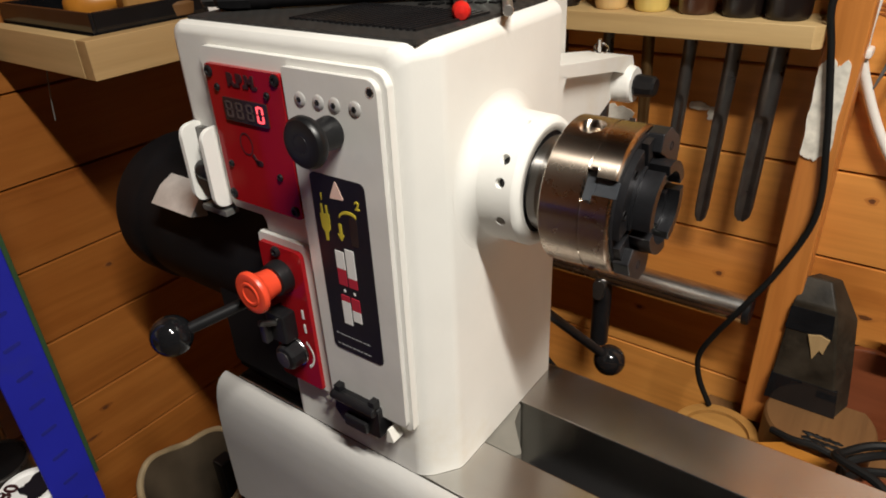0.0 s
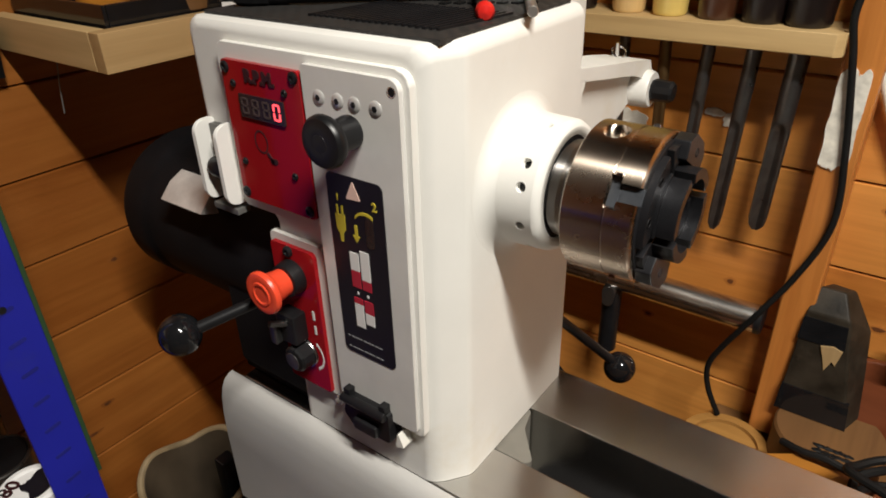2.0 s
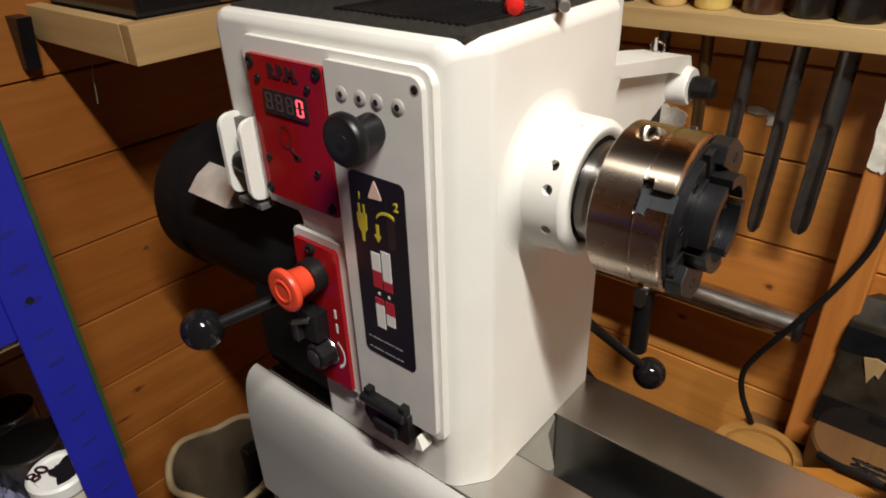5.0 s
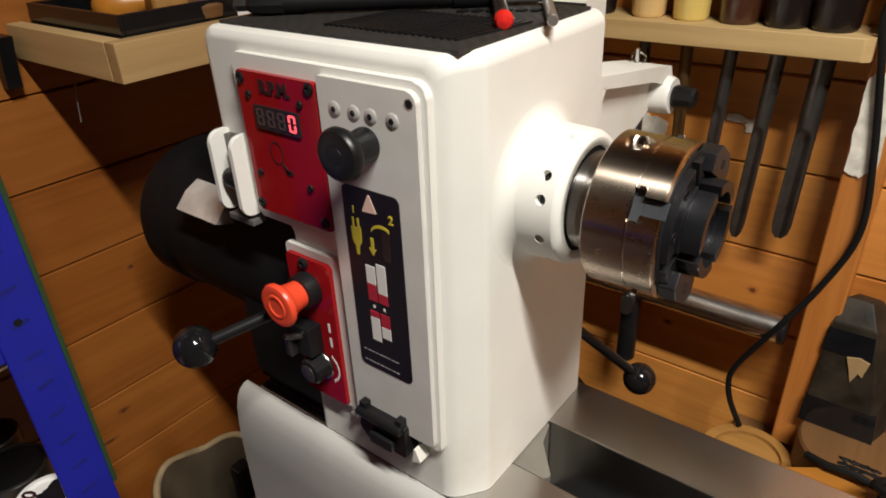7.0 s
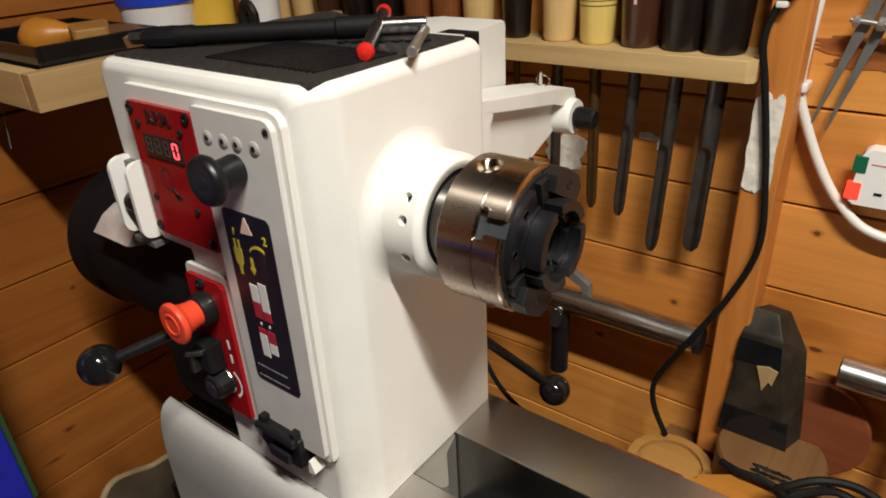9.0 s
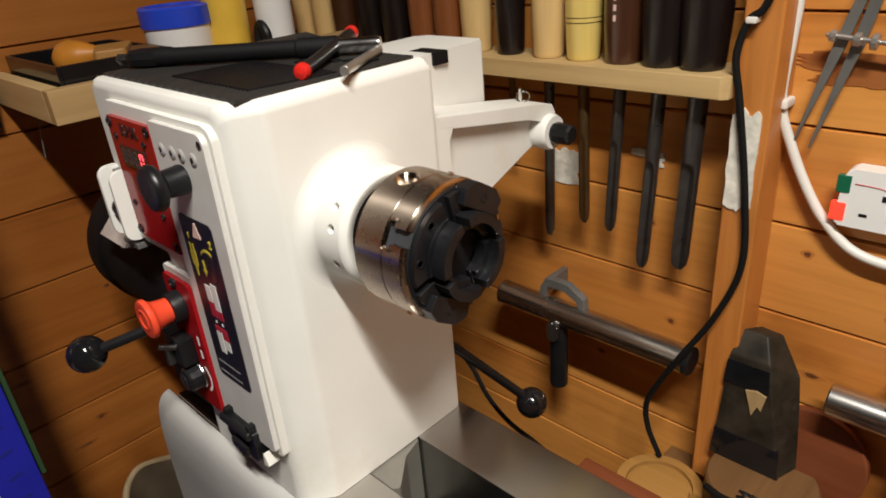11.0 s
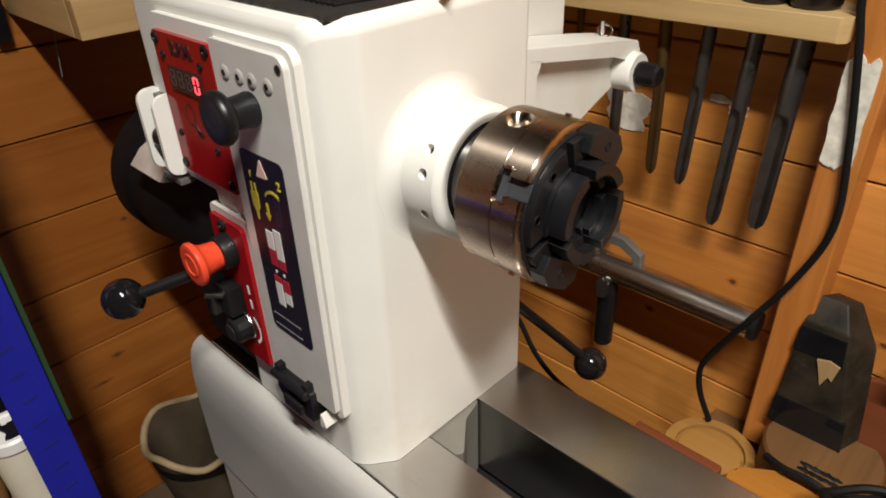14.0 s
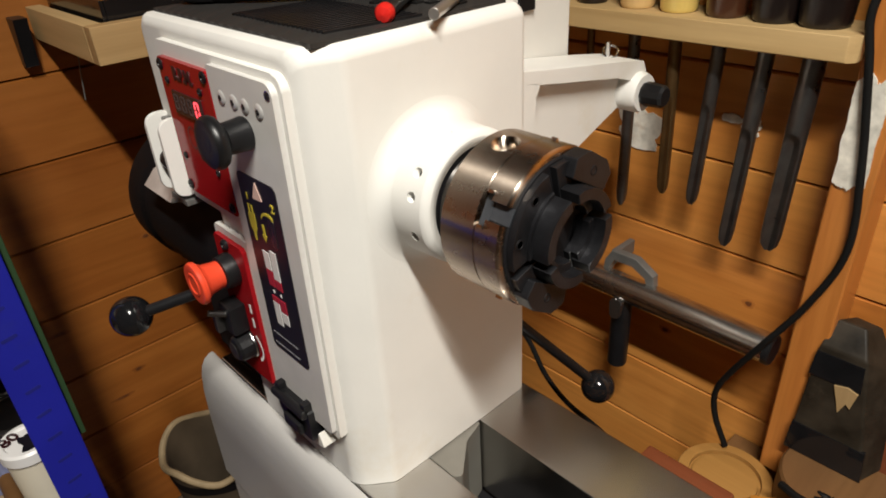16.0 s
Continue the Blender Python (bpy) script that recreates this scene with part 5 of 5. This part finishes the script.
solo("cable_coil", sweep(bmesh.new(), [(0.10 + (0.055 + 0.006 * (i % 5)) * math.cos(i * 0.55), 0.735 + (0.040 + 0.004 * (i % 4)) * math.sin(i * 0.55), SHELF + 0.095 + 0.0016 * i + 0.006 * math.sin(i * 1.3)) for i in range(34)], 0.0055, 8, 4), CABLE_BLACK, "loose coil of black cable beside the wood blanks", "cable coil")
solo("support_block", box(bmesh.new(), 0.03, 0.19, 0.69, 0.785, SHELF, SHELF + 0.085, 0.005), RED_WOOD, "squared dark hardwood block under the cable coil", "timber block")
lead = [(-0.055, 0.790, 0.706), (-0.030, 0.778, 0.712), (0.000, 0.776, 0.716), (0.030, 0.772, 0.712), (0.060, 0.760, 0.712)]
solo("black_lead", sweep(bmesh.new(), lead, 0.005, 8), CABLE_BLACK, "short black lead across the wood blanks", "cable")
for i in range(9):
    part("charred_mark", blob(bmesh.new(), (-0.012 + 0.011 * (i % 5), 0.800 + 0.010 * (i // 5), 0.7050), (0.0070, 0.0036, 0.0014), i * 1.7, 2, 0.9), CABLE_BLACK, blank, "black charred mark")

# ---- corner shelf with tubs ----
tray = thing("corner_shelf", -0.87, 0.64, 1.206, "raw softwood corner shelf with a raised edge", "shelf")
for z0, z1 in ((1.2065, 1.2495),):
    part("shelf_side", box(bmesh.new(), -0.757, -0.736, 0.3585, 0.845, z0, z1, 0.0012), RAW_PINE_Y, tray)
    part("shelf_front", box(bmesh.new(), -0.998, -0.7575, 0.3585, 0.379, z0, z1, 0.0012), RAW_PINE, tray)
part("shelf_base", box(bmesh.new(), -0.998, -0.758, 0.3795, 0.845, 1.2120, 1.2300, 0.001), RAW_PINE_Y, tray)
part("shelf_bracket", prism(bmesh.new(), [(-0.997, 1.2400), (-0.960, 1.2400), (-0.975, 1.2050), (-0.980, 1.1740), (-0.997, 1.1740)], "y", 0.331, 0.349, 0.001), BLACK, tray, "black metal bracket")
part("shelf_bracket", prism(bmesh.new(), [(-0.997, 1.2060), (-0.800, 1.2060), (-0.800, 1.2000), (-0.985, 1.1970), (-0.985, 1.0900), (-0.997, 1.0900)], "y", 0.740, 0.758, 0.001), BLACK, tray, "black metal bracket")
solo("hanging_cord", sweep(bmesh.new(), [(-0.900, 0.385, 1.2118), (-0.900, 0.379, 1.184), (-0.902, 0.376, 1.160), (-0.900, 0.372, 1.134)], 0.0009, 6), BRACKET_GREY, "thin grey cord hanging under the corner shelf", "cord")
caddy = thing("plastic_caddy", -0.86, 0.44, 1.230, "black plastic caddy holding small turning tools", "caddy")
cx0, cx1, cy0, cy1 = -0.985, -0.765, 0.385, 0.540
part("caddy_base", box(bmesh.new(), cx0, cx1, cy0, cy1, 1.2305, 1.236, 0.001), BLACK, caddy)
for a in ((cx0, cx1, cy0, cy0 + 0.005), (cx0, cx1, cy1 - 0.005, cy1), (cx0, cx0 + 0.005, cy0 + 0.005, cy1 - 0.005), (cx1 - 0.005, cx1, cy0 + 0.005, cy1 - 0.005)):
    part("caddy_wall", box(bmesh.new(), *a, 1.236, 1.272, 0.0015), GLOSS_BLACK, caddy)
pear = solo("pear_handle", revolve(bmesh.new(), (-0.895, 0.425, 1.262), (0.75, 0.65, 0.12), [(0, 0.0), (0.004, 0.014), (0.015, 0.024), (0.030, 0.026), (0.048, 0.020), (0.065, 0.011), (0.085, 0.007), (0.086, 0.0)], 28), ORANGE_PLASTIC, "orange pear-shaped wooden handle in the caddy", "tool handle")
solo("slip_stone", prism(bmesh.new(), rounded([(-0.860, 0.470), (-0.785, 0.440), (-0.772, 0.480), (-0.848, 0.520)], 0.006, 3), "z", 1.262, 1.280, 0.003), TURNED, "pale brown slip stone resting on the caddy", "slip stone")
solo("honing_puck", revolve(bmesh.new(), (-0.800, 0.505, 1.252), (0.1, 0, 1), [(0, 0.034), (0.003, 0.037), (0.016, 0.037), (0.019, 0.034), (0.019, 0)], 32), BLANK_WOOD, "worn brown wooden puck in the caddy", "puck")


def tub(name, x, y, z, r, h, material, label, lid_mat, lid_h, lid_r, category="tub"):
    t = thing(name, x, y, z, label, category)
    body_ = part("tub_body", revolve(bmesh.new(), (x, y, z), (0, 0, 1), [(0, r * 0.90), (0.003, r * 0.93), (h * 0.9, r * 0.99), (h, r), (h, 0)], 40), material, t)
    lid_ = part("lid", revolve(bmesh.new(), (x, y, z + h - 0.004), (0, 0, 1), [(0, lid_r), (lid_h - 0.004, lid_r), (lid_h - 0.001, lid_r - 0.003), (lid_h - 0.001, lid_r - 0.008), (lid_h - 0.004, lid_r - 0.010), (lid_h - 0.004, 0)], 40), lid_mat, t)
    return t, body_, lid_


tub("lidded_tub", -0.845, 0.592, 1.2305, 0.050, 0.064, TUB_WHITE, "white plastic tub with a bright blue lid", LID_BLUE, 0.030, 0.052)
tub("yellow_bottle", -0.818, 0.660, 1.2305, 0.034, 0.160, BOTTLE_YELLOW, "yellow plastic bottle on the corner shelf", BOTTLE_YELLOW, 0.03, 0.020, "bottle")
tub("white_bottle", -0.800, 0.734, 1.2305, 0.031, 0.170, TUB_WHITE, "tall white plastic bottle on the corner shelf", TUB_WHITE, 0.03, 0.022, "bottle")
solo("spray_trigger", sweep(bmesh.new(), [(-0.790, 0.695, 1.2390), (-0.792, 0.695, 1.262), (-0.784, 0.697, 1.278), (-0.772, 0.698, 1.264), (-0.772, 0.698, 1.2390)], 0.0075, 10), BLACK, "black looped plastic handle beside the bottles", "handle")
solo("dark_flask", revolve(bmesh.new(), (-0.965, 0.745, 1.2305), (0, 0, 1), [(0, 0.026), (0.002, 0.028), (0.07, 0.028), (0.09, 0.012), (0.11, 0.011), (0.112, 0.0)], 28), GLOSS_BLACK, "small dark bottle at the back of the shelf", "bottle")

# ---- blue racking ----
racking = thing("blue_racking", -0.80, -0.25, FLOOR, "blue powder-coated boltless racking with chipboard shelves", "racking")
RX, RY = -0.657, 0.188


def upright(y0, y1, x_front, x_back, flip):
    """An angle-section post with rows of slots."""
    t = 0.0035
    bm = bmesh.new()
    box(bm, x_front - t, x_front, y0, y1, FLOOR, 1.42, 0.0008, 1)
    ys = (y1 - t, y1) if flip else (y0, y0 + t)
    box(bm, x_back, x_front - t, ys[0], ys[1], FLOOR, 1.42, 0.0008, 1)
    return bm


ups = [part("upright", upright(RY - 0.047, RY, RX, RX - 0.042, True), RACK_BLUE, racking)]
ups.append(part("upright", upright(-0.95, -0.903, RX, RX - 0.042, False), RACK_BLUE, racking))
for k in range(26):
    z = 0.46 + k * 0.036
    part("key_slot", prism(bmesh.new(), rounded([(RY - 0.033, z), (RY - 0.016, z + 0.003), (RY - 0.016, z + 0.0075), (RY - 0.033, z + 0.0045)], 0.002, 3), "x", RX - 0.0005, RX + 0.0005), plain("slot_shadow", (0.007, 0.010, 0.19), 0.6, bump=0.0) if k == 0 else bpy.data.materials["slot_shadow"], ups[0])
for z in (0.688, 1.102):
    part("bolt_hole", revolve(bmesh.new(), (RX - 0.0002, RY - 0.026, z - 0.06), (1, 0, 0), [(0, 0.0040), (0.0008, 0.0038)], 14), BLACK, ups[0])
for zt, low in ((0.720, 0.018), (1.069, 0.0)):
    part("beam", box(bmesh.new(), RX - 0.0040, RX + 0.0016, -0.903, RY - 0.0475, zt - 0.060 - low, zt - low, 0.001, 1), RACK_BLUE, racking)
    part("shelf_board", box(bmesh.new(), -0.990, RX - 0.0045, -0.900, RY - 0.004, zt - 0.069, zt - 0.055, 0.001, 1), CHIPBOARD, racking)
sand = tub("grit_tub", -0.726, 0.138, 0.6655, 0.0315, 0.112, TUB_CREAM, "cream tub with a white lid marked 80", TUB_WHITE, 0.018, 0.0345)
lettering("lid_number", "80", 0.019, (-0.738, 0.121, 0.7900), (0, 0, 115), INK_DARK, sand[2])
part("lid_tape", prism(bmesh.new(), ragged(-0.737, -0.700, 0.131, 0.163, 2.2, 0.45), "z", 0.7880, 0.7900), LABEL_BLACK, sand[2], "black smear across the lid")
part("side_mark", blob(bmesh.new(), (-0.7025, 0.1185, 0.6880), (0.0024, 0.0044, 0.0044), 1.0, 2, 0.2), BLACK, sand[1])
solo("smoky_jar", revolve(bmesh.new(), (-0.945, 0.060, 0.6655), (0, 0, 1), [(0, 0.040), (0.003, 0.043), (0.050, 0.045), (0.054, 0.047), (0.057, 0.045), (0.057, 0.043), (0.006, 0.040), (0.005, 0.0)], 36), GLASSY, "smoky clear plastic jar on the racking", "jar")
wrap = bmesh.new()
for i in range(5):
    blob(wrap, (-0.905 + 0.016 * math.cos(i * 2.1), 0.056 + 0.016 * math.sin(i * 2.1), 0.684 + 0.006 * i), (0.022, 0.018, 0.016), i * 2.3, 3, 1.3)
solo("plastic_wrap", wrap, GLASSY, "crumpled clear plastic wrapping on the racking", "wrapping", smooth=20)
for x, y, r, h in ((-0.872, 0.142, 0.044, 0.070), (-0.950, 0.150, 0.034, 0.075)):
    tin = thing("round_tin", x, y, 0.6655, "round grey tin with a black lid on the racking", "tin")
    part("tin_body", revolve(bmesh.new(), (x, y, 0.6655), (0, 0, 1), [(0, r - 0.002), (0.002, r), (h, r), (h + 0.002, r + 0.0012), (h + 0.004, r), (h + 0.004, r - 0.003), (h + 0.001, r - 0.004), (h + 0.001, 0)], 44), DARK_STEEL, tin)
    part("tin_lid", revolve(bmesh.new(), (x, y, 0.6655 + h + 0.0012), (0, 0, 1), [(0, r - 0.004), (0.0016, r - 0.005), (0.0016, 0)], 40), BLACK, tin, "flat black lid")
for x, y, r, z0, z1, top in ((-0.822, -0.002, 0.072, 0.6655, 0.6800, False), (-0.838, -0.006, 0.066, 0.6802, 0.6960, True)):
    pack = thing("sanding_disc", x, y, z0, "thick round tan sanding disc lying on the racking", "sanding disc")
    part("abrasive_pad", revolve(bmesh.new(), (x, y, z0), (0, 0, 1), [(0, r - 0.001), (0.001, r), (z1 - z0 - 0.001, r), (z1 - z0, r - 0.001), (z1 - z0, 0)], 48), SANDPAPER, pack)
    if top:
        part("disc_label", revolve(bmesh.new(), (x, y, z1), (0, 0, 1), [(-0.001, 0.045), (0.0006, 0.0448), (0.0006, 0)], 40), SHEEN_LABEL, pack, "blue and pink shimmering label")
rag = bmesh.new()
RN = 30
rag_rows = []
for i in range(RN + 1):
    row = []
    for k in range(RN + 1):
        u, v = 2 * i / RN - 1, 2 * k / RN - 1
        edge_ = max(0.0, 1 - max(abs(u), abs(v)) ** 3)
        p = Vector((u * 1.9 + 4, v * 1.9, 2))
        fold = 0.5 + 0.9 * abs(noise.noise(p)) + 0.5 * abs(noise.noise(p * 2.3))
        wob = 1 + 0.25 * noise.noise(Vector((u * 2, v * 2, 9)))
        row.append(rag.verts.new((-0.850 + 0.048 * u * wob, 0.088 + 0.034 * v * wob, 0.6660 + 0.040 * edge_ * fold)))
    rag_rows.append(row)
for i in range(RN):
    for k in range(RN):
        rag.faces.new((rag_rows[i][k], rag_rows[i + 1][k], rag_rows[i + 1][k + 1], rag_rows[i][k + 1]))
solo("blue_cloth", rag, CLOTH, "crumpled blue-grey cloth on the racking", "cloth", smooth=60)
solo("brown_tube", sweep(bmesh.new(), [(-0.812, 0.098, 0.680), (-0.775, 0.098, 0.677), (-0.735, 0.094, 0.677), (-0.690, 0.090, 0.676)], 0.0110, 14), BLANK_WOOD, "scuffed brown tube beside the grit tub", "tube")
solo("card_box", box(bmesh.new(), -0.80, -0.69, -0.05, 0.105, 1.0145, 1.150, 0.002), PAPER, "pale cardboard box on the racking", "box")

# Added strip whose colour paints a green reflection along the upright's edge.
GREEN_REFLECTION = plain("green_reflection_tint", (0.020, 0.055, 0.018), 0.6, vary=0.2, scale=14, bump=0.2)
solo("green_edge_strip", box(bmesh.new(), -0.698, -0.668, RY + 0.001, RY + 0.008, 0.80, 1.40, 0.001), GREEN_REFLECTION, "thin strip painted as a green reflection on the racking upright's edge", "batten")

# ---- bin and offcuts ----
crate = thing("low_crate", -0.80, 0.35, FLOOR, "rough dark wooden crate under the bin", "crate")
part("crate_body", box(bmesh.new(), -0.990, -0.640, 0.215, 0.585, FLOOR, 0.300, 0.004), FLOOR_WOOD, crate)
bin_thing = thing("waste_bin", -0.855, 0.39, 0.3005, "muddy brown waste bin with a worn wavy rim", "bin")
rings, rims = [], []
for zz, k in ((0.3005, 0.70), (0.32, 0.74), (0.48, 0.97), (0.505, 1.0)):
    rings.append([(-0.855 + 0.096 * k * math.cos(a) * (1 + 0.05 * math.sin(3 * a + 1)), 0.390 + 0.096 * k * math.sin(a) * (1 + 0.05 * math.cos(2 * a)), zz + (0.012 * math.sin(4 * a) if zz > 0.5 else 0)) for a in [2 * math.pi * i / 48 for i in range(48)]])
inner = [[(-0.855 + (x + 0.855) * 0.93, 0.390 + (y - 0.390) * 0.93, z) for x, y, z in r] for r in rings]
bbm = bmesh.new()
bridge(bbm, rings + inner[:0:-1] + [[(-0.855 + (x + 0.855) * 0.9, 0.390 + (y - 0.390) * 0.9, 0.312) for x, y, z in rings[0]]])
part("bin_body", bbm, BIN_BROWN, bin_thing)
band_rows = [[(-0.855 + (x + 0.855) * 1.012, 0.390 + (y - 0.390) * 1.012, z) for x, y, z in r] for r in ([(-0.855 + (x + 0.855) * 0.985, 0.390 + (y - 0.390) * 0.985, 0.468) for x, y, z in rings[2]], [(x, y, 0.488) for x, y, z in rings[2]])]
part("bin_band", bridge(bmesh.new(), band_rows, False, False), MOTOR_BLACK, bin_thing, "black band below the rim")
part("bin_rim", sweep(bmesh.new(), rings[-1][::3] + [rings[-1][0]], 0.0060, 10, 4), BIN_RIM, bin_thing, "worn tan rim")
solo("black_strap", box(bmesh.new(), -0.802, -0.776, 0.392, 0.420, 0.3005, 0.565, 0.004), BLACK, "black plastic bar standing beside the bin", "plastic bar")
rnd = random.Random(5)
for k in range(9):
    bm = box(bmesh.new(), -0.045, 0.045, -0.014, 0.014, 0.0, 0.016, 0.002)
    bm.transform(Matrix.Translation((-0.79 + 0.11 * rnd.random(), 0.235 + 0.07 * rnd.random(), 0.3005 + 0.017 * k)) @ Matrix.Rotation(rnd.uniform(-0.7, 1.8), 4, "Z"))
    solo("offcut", bm, rnd.choice((RAW_PINE, TURNED, BLANK_WOOD)), "pale sawn wood offcut in a heap by the bin", "offcut", "heap of offcuts")

# ---- planks of the two walls that are seen ----


def plank_mesh(name, length, along, material):
    """A board with eased edges, its face at 0 and its joint chamfered."""
    h, c, d = PITCH * K, 0.0014, 0.0105
    prof = [(d, 0.0008), (0.0034, 0.0008), (0.0, 0.0008 + c), (0.0, h - 0.0008 - c), (0.0034, h - 0.0008), (d, h - 0.0008)]
    me = bpy.data.meshes.new(name)
    n = len(prof)
    vs = [((0, a, b) if along == "x" else (-a, 0, b)) for a, b in prof] + [((length, a, b) if along == "x" else (-a, length, b)) for a, b in prof]
    fs = [(i, (i + 1) % n, n + (i + 1) % n, n + i) for i in range(n)] + [tuple(range(n))[::-1], tuple(range(n, 2 * n))]
    me.from_pydata(vs, [], fs)
    bm = bmesh.new()
    bm.from_mesh(me)
    bmesh.ops.recalc_face_normals(bm, faces=bm.faces)
    bm.to_mesh(me)
    bm.free()
    me.materials.append(material)
    return me


north_plank = plank_mesh("plank", (EAST - WEST) * K, "x", PINE)
west_plank = plank_mesh("plank", (NORTH - SOUTH) * K, "y", PINE_Y_SHADED)
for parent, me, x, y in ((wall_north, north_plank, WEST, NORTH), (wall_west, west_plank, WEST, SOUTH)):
    for k in range(-11, 12):
        ob = new("plank", me)
        ob.parent = parent
        ob.location = at(x, y, JOINT + k * PITCH) - base_of(parent)
